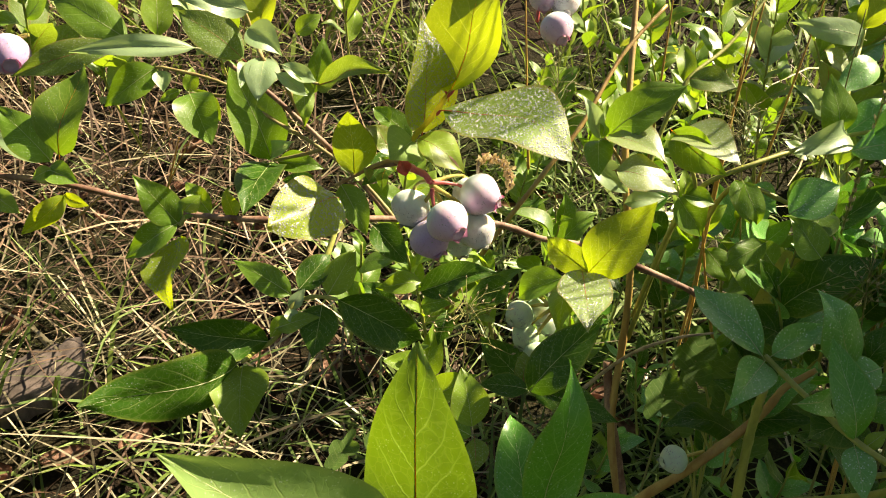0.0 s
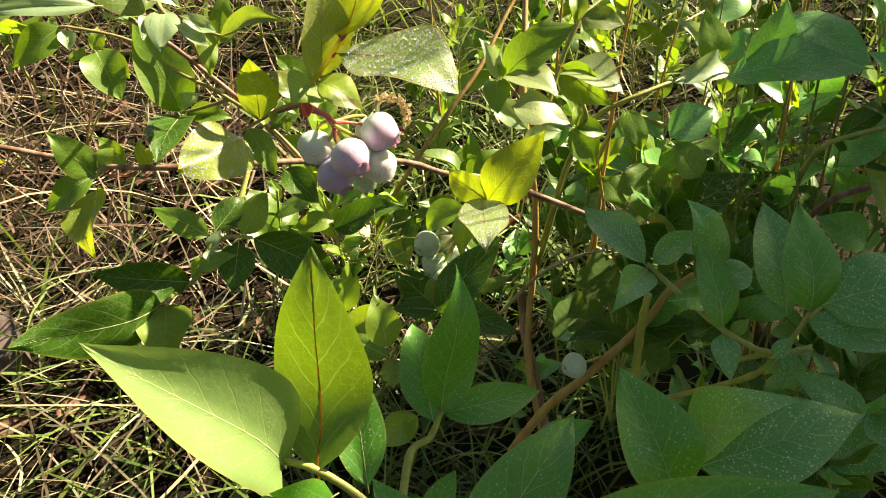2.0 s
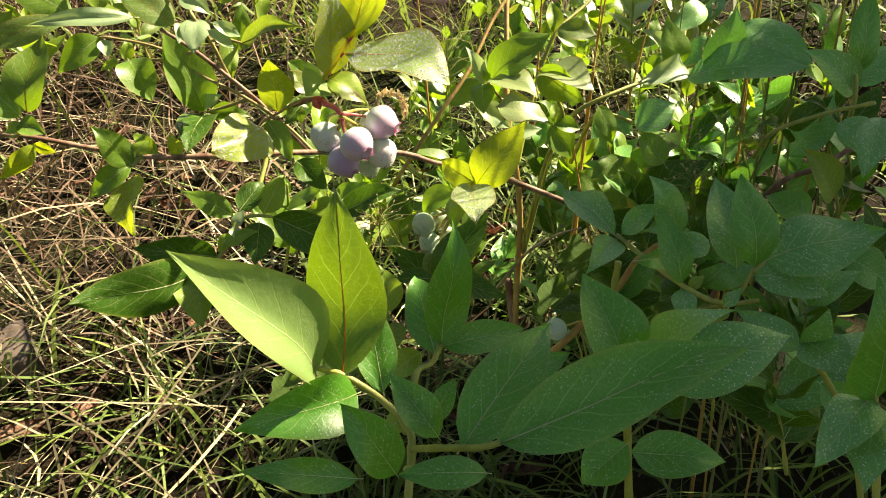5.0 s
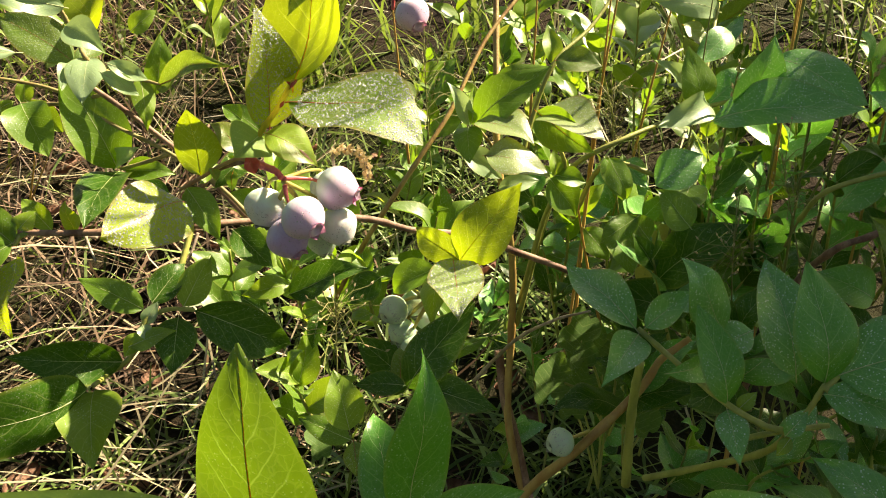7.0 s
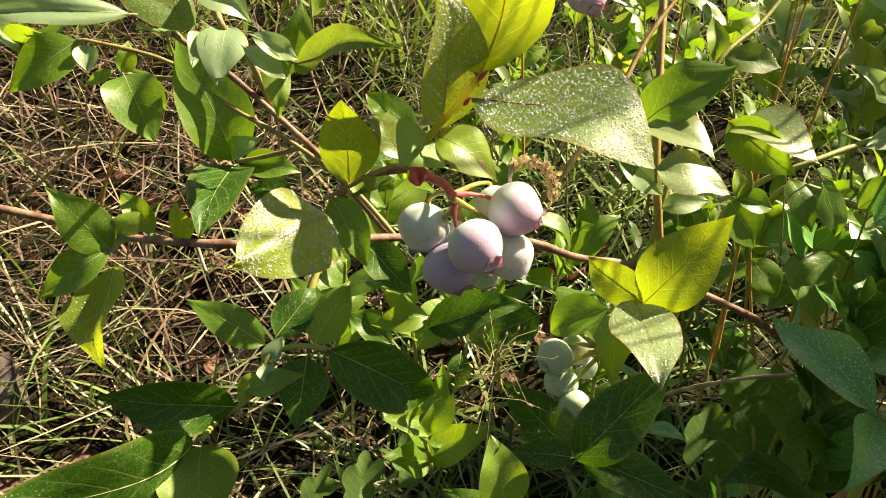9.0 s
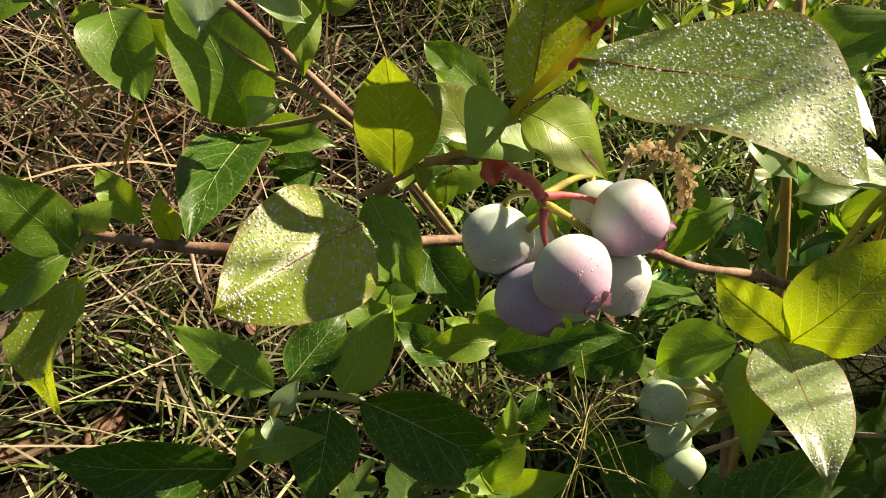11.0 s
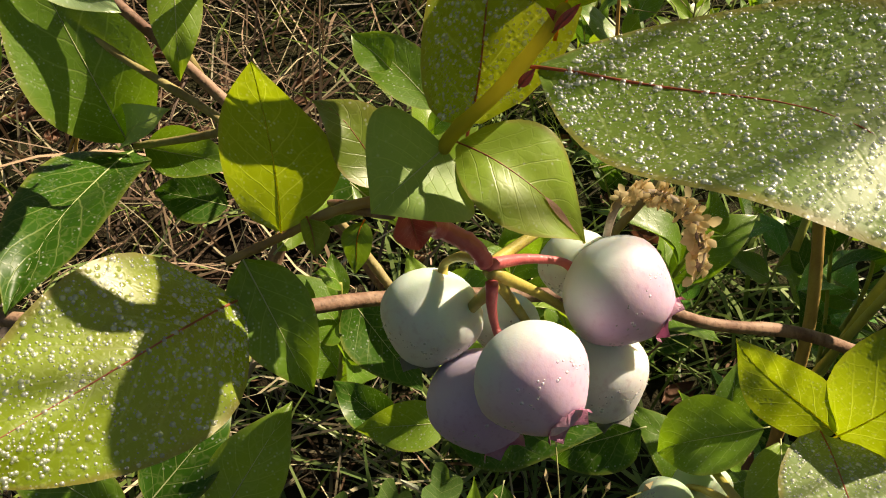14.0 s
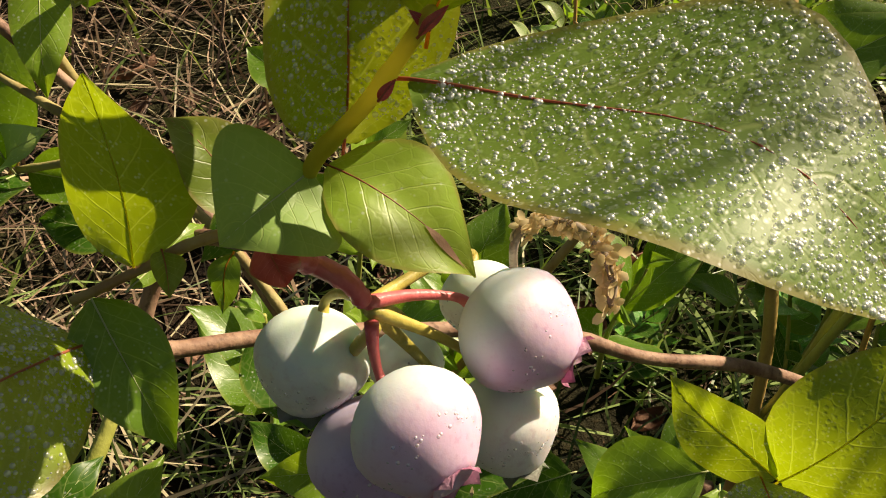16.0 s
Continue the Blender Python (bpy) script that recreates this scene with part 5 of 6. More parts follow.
leaf(main_bush, (-0.0001, 0.3094, 0.3961), (-0.0009, 0.3050, 0.3901), 0.0051, (-0.40, -0.71, 0.58), "n", 0.22, 0.1)
leaf(main_bush, (-0.0021, 0.3123, 0.4002), (0.0040, 0.3114, 0.3951), 0.0044, (0.32, -0.79, 0.53), "d", 0.22, 0.1)
leaf(main_bush, (0.0071, 0.3514, 0.3923), (-0.0096, 0.3675, 0.3984), 0.0109, (-0.17, -0.50, 0.85), "d", 0.22, 0.1)
leaf(main_bush, (0.0227, 0.3035, 0.4276), (0.0255, 0.3055, 0.4302), 0.0012, (0.05, -0.81, 0.59), "r", 0.4, 0.1)
leaf(main_bush, (0.0193, 0.2996, 0.4226), (0.0210, 0.3001, 0.4248), 0.0012, (-0.14, -0.94, 0.31), "r", 0.4, 0.1)
leaf(main_bush, (0.0237, 0.3049, 0.4278), (0.0216, 0.3050, 0.4297), 0.0011, (0.33, -0.87, 0.37), "r", 0.4, 0.1)
berry(main_bush, (0.0240, 0.2934, 0.3845), 0.0152, (0.61, -0.74, -0.29), (0.0181, 0.3007, 0.3937), "k")
berry(main_bush, (0.0175, 0.2985, 0.3744), 0.0150, (0.51, -0.57, -0.65), (0.0184, 0.3010, 0.3930), "v")
berry(main_bush, (0.0100, 0.3046, 0.3841), 0.0143, (-0.20, -0.40, -0.90), (0.0168, 0.3021, 0.3963), "w")
berry(main_bush, (0.0355, 0.3069, 0.3889), 0.0156, (0.91, -0.33, -0.26), (0.0174, 0.3018, 0.3959), "k")
berry(main_bush, (0.0351, 0.3050, 0.3747), 0.0142, (0.41, -0.52, -0.75), (0.0176, 0.3022, 0.3946), "w")
berry(main_bush, (0.0288, 0.3110, 0.3652), 0.0108, (0.25, -0.60, -0.76), (0.0176, 0.3026, 0.3943), "x")
berry(main_bush, (0.0312, 0.3184, 0.3845), 0.0114, (0.30, -0.55, -0.78), (0.0174, 0.3021, 0.3954), "w")
berry(main_bush, (0.0210, 0.3153, 0.3742), 0.0107, (0.06, -0.59, -0.81), (0.0176, 0.3026, 0.3943), "w")
berry(main_bush, (0.0550, 0.3164, 0.3288), 0.0119, (-0.73, -0.65, -0.20), (0.0652, 0.3104, 0.3380), "x")
berry(main_bush, (0.0636, 0.3242, 0.3260), 0.0116, (0.19, -0.72, -0.67), (0.0663, 0.3113, 0.3375), "x")
berry(main_bush, (0.0581, 0.3160, 0.3181), 0.0115, (-0.46, -0.68, -0.58), (0.0671, 0.3112, 0.3353), "x")
berry(main_bush, (0.0621, 0.3102, 0.3139), 0.0100, (0.04, -0.73, -0.68), (0.0679, 0.3104, 0.3339), "x")
berry(main_bush, (0.0679, 0.3251, 0.3174), 0.0084, (0.19, -0.72, -0.67), (0.0679, 0.3118, 0.3344), "x")
berry(shaded_bush, (0.1191, 0.2806, 0.2845), 0.0113, (-0.93, -0.36, -0.01), (0.1325, 0.2863, 0.2838), "x")
berry(main_bush, (0.0708, 0.4171, 0.4222), 0.0153, (0.32, -0.80, -0.50), (0.0642, 0.4305, 0.4155), "k")
berry(main_bush, (0.0647, 0.4293, 0.4334), 0.0134, (0.04, -0.83, -0.55), (0.0627, 0.4332, 0.4203), "k")
berry(main_bush, (0.0749, 0.4283, 0.4313), 0.0134, (0.04, -0.83, -0.55), (0.0641, 0.4318, 0.4179), "w")
berry(main_bush, (-0.1552, 0.3495, 0.4241), 0.0164, (0.49, -0.82, -0.29), (-0.1498, 0.3585, 0.4295), "v")

# ---- shoots behind ----
def shoot(bush, foot, top, count, size, kinds, seed, stem="green"):
    """A leafy shoot: a bowed stem with leaves set alternately along its upper part."""
    rng = random.Random(seed)
    foot, top = Vector(foot), Vector(top)
    way = (top - foot).normalized()
    mid = foot.lerp(top, 0.5) + Vector((rng.uniform(-1, 1), rng.uniform(-1, 1), 0)) * 0.08 * (top - foot).length
    branch(bush, stem, 0.0006, 0.0011, [tuple(top), tuple(mid), tuple(foot)])
    line = spline([foot, mid, top], 20)
    angle = rng.uniform(0, 6)
    for k in range(count):
        s = 0.35 + 0.65 * k / (count - 1)
        p = line[min(int(s * 40), 40)]
        angle += 2.4 + rng.uniform(-0.4, 0.4)
        out = Vector((math.cos(angle), math.sin(angle), rng.uniform(-0.25, 0.75) + 0.5 * s))
        out = (out + way * 0.5 * s).normalized()
        length = size * rng.uniform(0.6, 1.15) * (1.0 if s < 0.9 else 0.6)
        normal = Vector((rng.uniform(-0.2, 0.8), rng.uniform(-0.7, 0.1), 0.9))
        leaf(bush, p, p + out * length, length * rng.uniform(0.42, 0.56), normal, rng.choice(kinds), rng.uniform(0.1, 0.4), rng.uniform(0.02, 0.18))


back_bush = thing("blueberry_bush", "sunlit green shoots of a further blueberry bush", "bush", (0.35, 0.75, 0.0), "blueberry bushes")
left_bush = thing("blueberry_bush", "leafy blueberry shoots behind the fruiting branch", "bush", (-0.15, 0.62, -0.02), "blueberry bushes")
shoot(back_bush, (0.2754, 0.6803, 0.2199), (0.2589, 0.6664, 0.3960), 14, 0.045, "dhgpg", 11)
shoot(back_bush, (0.2855, 0.7717, 0.2175), (0.2345, 0.7525, 0.3858), 14, 0.045, "dhfdg", 12)
shoot(back_bush, (0.3302, 0.6214, 0.2357), (0.3061, 0.6269, 0.4057), 14, 0.045, "hdgfb", 13)
shoot(back_bush, (0.2351, 0.8371, 0.2127), (0.1989, 0.8133, 0.3725), 12, 0.045, "hdgng", 14)
shoot(back_bush, (0.2867, 0.5904, 0.2638), (0.2544, 0.5915, 0.3866), 12, 0.042, "hdfgd", 15)
shoot(back_bush, (0.1593, 0.8519, 0.2412), (0.1329, 0.8343, 0.3716), 10, 0.045, "gnp", 16)
shoot(back_bush, (0.3614, 0.4376, 0.2352), (0.3113, 0.4382, 0.3865), 12, 0.045, "bd", 17)
shoot(back_bush, (0.3103, 0.4597, 0.2256), (0.2825, 0.4673, 0.3526), 12, 0.042, "bdg", 18)
shoot(back_bush, (0.2640, 0.4555, 0.2117), (0.2477, 0.4801, 0.3296), 12, 0.042, "bdg", 19)
shoot(back_bush, (0.3786, 0.3944, 0.2633), (0.3471, 0.3886, 0.3867), 12, 0.045, "bd", 20)
shoot(back_bush, (0.2086, 0.4971, 0.1950), (0.2068, 0.5051, 0.2871), 9, 0.04, "dbg", 21)
shoot(back_bush, (0.1673, 0.4891, 0.2133), (0.1618, 0.4959, 0.3052), 9, 0.04, "dg", 22)
shoot(back_bush, (0.2435, 0.4287, 0.2258), (0.2320, 0.4200, 0.3110), 9, 0.04, "bd", 23)
shoot(back_bush, (0.2095, 0.4574, 0.2369), (0.2006, 0.4466, 0.2984), 8, 0.04, "bd", 24)
shoot(left_bush, (-0.2069, 0.5884, 0.2799), (-0.1966, 0.5484, 0.4100), 11, 0.042, "dgf", 31)
shoot(left_bush, (-0.1484, 0.6451, 0.2957), (-0.1290, 0.5852, 0.4109), 11, 0.042, "gfnp", 32)
shoot(left_bush, (-0.2505, 0.5294, 0.3196), (-0.2168, 0.4892, 0.4283), 10, 0.042, "dgf", 33)
shoot(left_bush, (-0.0730, 0.7435, 0.2829), (-0.0709, 0.6905, 0.3908), 8, 0.042, "gfd", 34)
shoot(left_bush, (0.0125, 0.4369, 0.2093), (0.0015, 0.4006, 0.3067), 8, 0.034, "dg", 35)
shoot(left_bush, (0.0532, 0.4223, 0.2223), (0.0429, 0.3976, 0.2998), 7, 0.034, "dg", 36)
shoot(left_bush, (-0.0340, 0.4260, 0.2323), (-0.0199, 0.3855, 0.3213), 8, 0.032, "d", 37)
shoot(left_bush, (0.0256, 0.4347, 0.2450), (0.0246, 0.4073, 0.3173), 9, 0.032, "d", 38)
shoot(left_bush, (0.0808, 0.4566, 0.2406), (0.0827, 0.4283, 0.3114), 8, 0.034, "d", 39)
shoot(left_bush, (-0.0116, 0.4810, 0.2465), (-0.0019, 0.4500, 0.3323), 8, 0.034, "dg", 40)
shoot(left_bush, (0.0887, 0.3822, 0.2317), (0.0851, 0.3707, 0.2916), 8, 0.032, "d", 41)
shoot(left_bush, (0.0166, 0.3430, 0.2467), (0.0099, 0.3169, 0.3017), 7, 0.030, "dg", 42)

for k, (foot, top) in enumerate((
        ((0.2902, 0.4544, 0.2257), (0.2469, 0.4056, 0.3315)), ((0.3164, 0.4334, 0.2329), (0.2770, 0.3868, 0.3425)),
        ((0.3368, 0.4170, 0.2467), (0.2950, 0.3737, 0.3611)), ((0.2576, 0.4781, 0.2223), (0.2278, 0.4291, 0.3291)),
        ((0.3383, 0.5059, 0.2375), (0.2948, 0.4682, 0.3420)), ((0.2037, 0.3806, 0.2497), (0.1769, 0.3570, 0.3219)),
        ((0.2174, 0.3165, 0.2622), (0.1973, 0.3051, 0.3170)), ((0.2535, 0.2608, 0.2530), (0.2316, 0.2511, 0.3102)),
        ((0.2258, 0.2248, 0.2303), (0.1986, 0.2091, 0.2965)), ((0.1693, 0.3448, 0.2268), (0.1630, 0.3333, 0.2829)))):
    # mostly the dark kind k, so the depth behind looks shaded
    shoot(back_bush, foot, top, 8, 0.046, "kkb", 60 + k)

# dense lower growth of the shaded side, one leafy shoot behind the other
thicket = random.Random(41)
for k in range(34):
    y = thicket.uniform(0.42, 0.78)
    reach = y + 0.05
    top = Vector((0.04 + reach * thicket.uniform(0.13, 0.56), y, 0.53 - reach * math.tan(radians(thicket.uniform(22, 44)))))
    foot = top + Vector((thicket.uniform(-0.03, 0.04), thicket.uniform(0.0, 0.05), -thicket.uniform(0.08, 0.13)))
    foot.z = max(foot.z, ground_height(foot.x, foot.y))
    # k among the kinds darkens the gaps by leaf colour
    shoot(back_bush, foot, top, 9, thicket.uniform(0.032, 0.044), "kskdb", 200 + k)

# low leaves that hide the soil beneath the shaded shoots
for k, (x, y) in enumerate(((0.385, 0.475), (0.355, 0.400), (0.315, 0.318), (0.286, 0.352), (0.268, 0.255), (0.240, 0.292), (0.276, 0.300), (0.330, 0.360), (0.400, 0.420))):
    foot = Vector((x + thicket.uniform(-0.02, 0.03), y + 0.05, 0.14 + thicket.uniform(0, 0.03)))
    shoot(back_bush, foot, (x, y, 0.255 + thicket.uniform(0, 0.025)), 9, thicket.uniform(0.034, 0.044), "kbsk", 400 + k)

# the further bush: crowded leaves between the canes
for k in range(30):
    y = thicket.uniform(0.62, 1.05)
    reach = y + 0.03
    top = Vector((0.03 + reach * thicket.uniform(0.05, 0.50), y, 0.53 - reach * math.tan(radians(thicket.uniform(15, 27)))))
    foot = top + Vector((thicket.uniform(-0.03, 0.04), thicket.uniform(0.0, 0.06), -thicket.uniform(0.10, 0.16)))
    foot.z = max(foot.z, ground_height(foot.x, foot.y))
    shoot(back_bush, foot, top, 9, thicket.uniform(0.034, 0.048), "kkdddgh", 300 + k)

# ---- dried flower head ----
def dried_head(points):
    """A withered flower head: a bent stalk crowded with papery scales."""
    head = thing("dried_flower_head", "withered golden-brown flower head hanging by the berries", "flower head", points[-1])
    line = spline(points, 10)
    bm = bmesh.new()
    tube(bm, line, lambda s: 0.0006, 6)
    part("stalk", bm, STEM["dead"], head)
    rng = random.Random(5)
    for i in range(300):
        p = line[int(rng.random() ** 0.9 * len(line) * 0.72)]
        out = Vector((rng.gauss(0, 1), rng.gauss(0, 1), rng.gauss(0, 1))).normalized()
        bm = bmesh.new()
        size = rng.uniform(0.0009, 0.0022)
        side = out.orthogonal().normalized()
        lift = out.cross(side)
        centre = bm.verts.new(out * size * 0.5 + lift * size * 0.12)
        rim = [bm.verts.new(out * size * a + side * size * b) for a, b in ((0, 0.10), (0.35, 0.34), (0.75, 0.30), (1.0, 0.08), (0.78, -0.22), (0.35, -0.36), (0, -0.10))]
        for k in range(7):
            bm.faces.new((centre, rim[k], rim[(k + 1) % 7]))
        scale = part("scale", bm, HUSK, head)
        scale.location = p + Vector((rng.gauss(0, 0.0006), rng.gauss(0, 0.0006), rng.gauss(0, 0.0006)))


dried_head([(0.0472, 0.3102, 0.3908), (0.0472, 0.3113, 0.3941), (0.0450, 0.3129, 0.3981), (0.0410, 0.3144, 0.4004), (0.0363, 0.3139, 0.4001), (0.0347, 0.3147, 0.3962), (0.0364, 0.3259, 0.3808)])


# ---- grass stalks and seed heads ----
def stalk(foot, top, radius, label, spike=0.0, spread=0.0, seed=0, material=None):
    """A tall grass stalk; spike: share of its length set with seeds; spread: reach of an airy seed head."""
    rng = random.Random(seed)
    foot, top = Vector(foot), Vector(top)
    ob = thing("grass_stalk", label, "grass stalk", foot, "seeding grass stalks")
    mid = foot.lerp(top, 0.55) + Vector((rng.uniform(-1, 1), rng.uniform(-1, 1), 0)) * 0.02 * (top - foot).length
    line = spline([foot, mid, top], 16)
    bm = bmesh.new()
    tube(bm, line, lambda s: radius * (1.0 - 0.6 * s), 6)
    part("stem", bm, material or STALK, ob)
    if spike or spread:
        bm = bmesh.new()
        twigs = bmesh.new()
        seeds = 60 if spike else 40
        for k in range(seeds):
            s = 1.0 - (spike or 0.4) * rng.random()
            p = line[min(int(s * 32), 32)]
            out = Vector((rng.gauss(0, 1), rng.gauss(0, 1), rng.gauss(0.5, 0.6))).normalized()
            if spread:
                end = p + out * spread * rng.uniform(0.4, 1.0)
                tube(twigs, [p, p.lerp(end, 0.5) + Vector((0, 0, 0.1 * spread)), end], lambda s: radius * 0.4, 3, False)
                p = end
            ahead = (out + (top - foot).normalized() * (1.5 if spike else 0.6)).normalized()
            size = rng.uniform(0.0028, 0.0048) * (0.55 if spread else 1.0)
            side = ahead.orthogonal().normalized()
            other = ahead.cross(side)
            ring = [bm.verts.new(p + ahead * size * 0.45 + (side * math.cos(q) + other * math.sin(q)) * size * 0.22) for q in (0, 1.57, 3.14, 4.71)]
            a, b = bm.verts.new(p), bm.verts.new(p + ahead * size)
            for i in range(4):
                bm.faces.new((a, ring[(i + 1) % 4], ring[i]))
                bm.faces.new((b, ring[i], ring[(i + 1) % 4]))
        tagged(part("seed_head", bm, SEED, ob, "small dry straw-coloured seeds", False), kind="stuff")
        if spread:
            tagged(part("panicle", twigs, STALK, ob), kind="stuff")
        else:
            twigs.free()


DRY = "dry straw-coloured grass stalk standing among the canes"
AIRY = "fine grass stalk with an airy seed head"
stalk((0.1689, 0.4472, 0.2229), (0.1897, 0.4914, 0.4190), 0.0012, DRY, seed=1, material=GOLD)
stalk((0.2104, 0.4263, 0.2725), (0.2244, 0.4468, 0.4275), 0.0007, "dark thin grass stalk standing among the canes", seed=2)
stalk((0.2218, 0.4038, 0.2757), (0.2351, 0.4218, 0.4262), 0.0009, "ripening grass stalk with a narrow seed spike", spike=0.75, seed=3)
stalk((0.2611, 0.3933, 0.3030), (0.2965, 0.3940, 0.4277), 0.0007, "ripening grass stalk with a narrow seed spike", spike=0.3, seed=4)
stalk((0.1635, 0.5920, 0.2306), (0.1703, 0.6175, 0.3930), 0.0013, DRY, seed=5, material=GOLD)
stalk((0.1590, 0.4313, 0.1939), (0.1874, 0.4982, 0.4277), 0.0010, DRY, seed=6, material=GOLD)
stalk((0.2072, 0.5092, 0.2465), (0.2429, 0.5410, 0.4195), 0.0011, DRY, seed=7, material=GOLD)
stalk((0.0888, 0.4673, 0.2588), (0.0818, 0.4958, 0.3879), 0.0005, AIRY, spread=0.032, seed=8)
stalk((0.1948, 0.4572, 0.2770), (0.1819, 0.4640, 0.3690), 0.0005, AIRY, spread=0.025, seed=28)
stalk((0.0772, 0.5896, 0.2708), (0.0679, 0.6189, 0.4014), 0.0011, DRY, seed=9, material=GOLD)
stalk((0.2402, 0.3287, 0.3089), (0.2231, 0.3458, 0.3747), 0.0004, AIRY, spread=0.022, seed=10)
stalk((0.1971, 0.3092, 0.3090), (0.1923, 0.3154, 0.3581), 0.0004, AIRY, spread=0.022, seed=11)
stalk((0.0308, 0.2889, 0.2920), (0.0328, 0.2963, 0.3487), 0.0004, AIRY, spread=0.020, seed=12)
stalk((0.2073, 0.2167, 0.2328), (0.2042, 0.2178, 0.3130), 0.0006, "grass stalk with a drooping pale seed spike", spike=0.4, seed=13, material=STRAW)
stalk((0.2209, 0.5346, 0.2499), (0.2117, 0.5563, 0.3275), 0.0004, AIRY, spread=0.03, seed=14)
stalk((-0.2571, 0.5506, 0.2308), (-0.1750, 0.5684, 0.3045), 0.0010, "long dry straw leaning behind the branch", seed=15, material=GOLD)
stalk((-0.1990, 0.5724, 0.2321), (-0.1589, 0.5660, 0.3017), 0.0009, "long dry straw leaning behind the branch", seed=16, material=GOLD)
stalk((-0.1936, 0.5732, 0.2339), (-0.1692, 0.5645, 0.2985), 0.0011, "long dry straw leaning behind the branch", seed=17, material=GOLD)
stalk((0.1797, 0.4113, 0.2243), (0.1507, 0.4137, 0.3422), 0.0010, DRY, seed=18, material=GOLD)
stalk((0.1393, 0.3849, 0.1545), (0.1605, 0.4155, 0.2862), 0.0007, "dark thin grass stalk standing among the canes", seed=19)

# tall stalks added on the sunny side to throw thin shadows across the dewy leaves
for k, (x, y, z, d) in enumerate(((0.074, 0.292, 0.352, 0.30), (0.080, 0.286, 0.352, 0.34), (0.098, 0.325, 0.365, 0.27), (0.044, 0.298, 0.420, 0.36), (0.058, 0.290, 0.418, 0.42), (-0.024, 0.280, 0.394, 0.46), (-0.014, 0.292, 0.392, 0.40), (0.032, 0.325, 0.445, 0.38))):
    over = Vector((x, y, z)) + to_sun * d
    foot = Vector((over.x + 0.02, over.y - 0.01, 0.0))
    foot.z = ground_height(foot.x, foot.y)
    stalk(foot, foot.lerp(over, 1.0 + 0.30 / over.z), 0.0010, "tall ripening grass stalk with a narrow seed spike, added for its shadow", spike=0.08, seed=40 + k, material=GOLD if k % 2 else None)


# ---- weeds ----
def weed(foot, leaves, label, material):
    """A low herb with round-lobed leaves on thin stalks."""
    ob = thing("weed", label, "weed", foot, "low weeds")
    foot = Vector(foot)
    for centre, size, normal in leaves:
        centre, normal = Vector(centre), Vector(normal).normalized()
        side = normal.cross(Vector((0.2, 0.1, 1.0))).normalized()
        ahead = side.cross(normal)
        bm = bmesh.new()
        layer = bm.loops.layers.uv.new("UVMap")
        seed = random.uniform(0, 30)
        rings = [[bm.verts.new((0, 0, 0))]]
        for t in (0.35, 0.7, 1.0):
            ring = []
            for k in range(36):
                q = 2 * math.pi * k / 36
                lobe = 0.56 + 0.42 * abs(math.cos(2.5 * q)) ** 0.6 + 0.22 * noise.noise((math.cos(q) * 1.5, math.sin(q) * 1.5, seed))
                r = size * t * (1 + (lobe - 1) * t)
                ring.append(bm.verts.new((r * math.cos(q) * 0.8, r * math.sin(q) * 1.25, 0.12 * size * math.sin(3 * q + seed) * t * t + 0.15 * size * t * t)))
            rings.append(ring)
        for k in range(36):
            bm.faces.new((rings[0][0], rings[1][k], rings[1][(k + 1) % 36]))
        for a, b in zip(rings[1:], rings[2:]):
            for k in range(36):
                bm.faces.new((a[k], b[k], b[(k + 1) % 36], a[(k + 1) % 36]))
        for face in bm.faces:
            for loop in face.loops:
                loop[layer].uv = (0.5 + loop.vert.co.y / (2.2 * size), 0.5 + loop.vert.co.x / (2.2 * size))
        blade = part("leaf", bm, material, ob)
        blade.matrix_basis = Matrix.Translation(centre) @ Matrix((side, ahead, normal)).transposed().to_4x4()
        bm = bmesh.new()
        tube(bm, spline([foot, foot.lerp(centre, 0.5) + Vector((0, 0, 0.01)), centre], 6), lambda s: 0.0007, 6)
        part("stalk", bm, STEM["green"], ob)


weed((0.1787, 0.3971, 0.1341), [((0.1562, 0.3879, 0.2188), 0.0144, (-0.2, -0.5, 0.8)), ((0.1491, 0.3990, 0.2184), 0.0086, (0.2, -0.4, 0.8)), ((0.1719, 0.3991, 0.2375), 0.0115, (0.1, -0.7, 0.6)), ((0.1781, 0.3976, 0.2147), 0.0130, (0.0, -0.5, 0.8))], "pale green lobed weed growing under the bush", WEED)
weed((0.2278, 0.4441, 0.2132), [((0.2108, 0.4291, 0.2877), 0.0101, (0.0, -0.7, 0.7)), ((0.2017, 0.4290, 0.2679), 0.0086, (0.2, -0.6, 0.7)), ((0.2073, 0.4420, 0.2902), 0.0058, (-0.2, -0.6, 0.7))], "yellowing lobed weed growing under the bush", WEED_YELLOW)
weed((0.1779, 0.3880, 0.1858), [((0.1501, 0.3688, 0.2681), 0.0144, (0.0, -0.6, 0.8)), ((0.1372, 0.3677, 0.2461), 0.0130, (-0.2, -0.5, 0.8)), ((0.1716, 0.3709, 0.2537), 0.0130, (0.2, -0.5, 0.8)), ((0.1750, 0.3496, 0.2381), 0.0115, (0, -0.6, 0.7))], "green lobed weed growing under the bush", WEED)
weed((-0.0683, 0.4978, -0.0224), [((-0.0201, 0.4533, 0.1254), 0.0144, (0, -0.5, 0.8)), ((0.0064, 0.4580, 0.1350), 0.0130, (0.2, -0.5, 0.8)), ((-0.0467, 0.4504, 0.1187), 0.0130, (-0.2, -0.4, 0.8))], "dark green low weed in the grass", WEED)
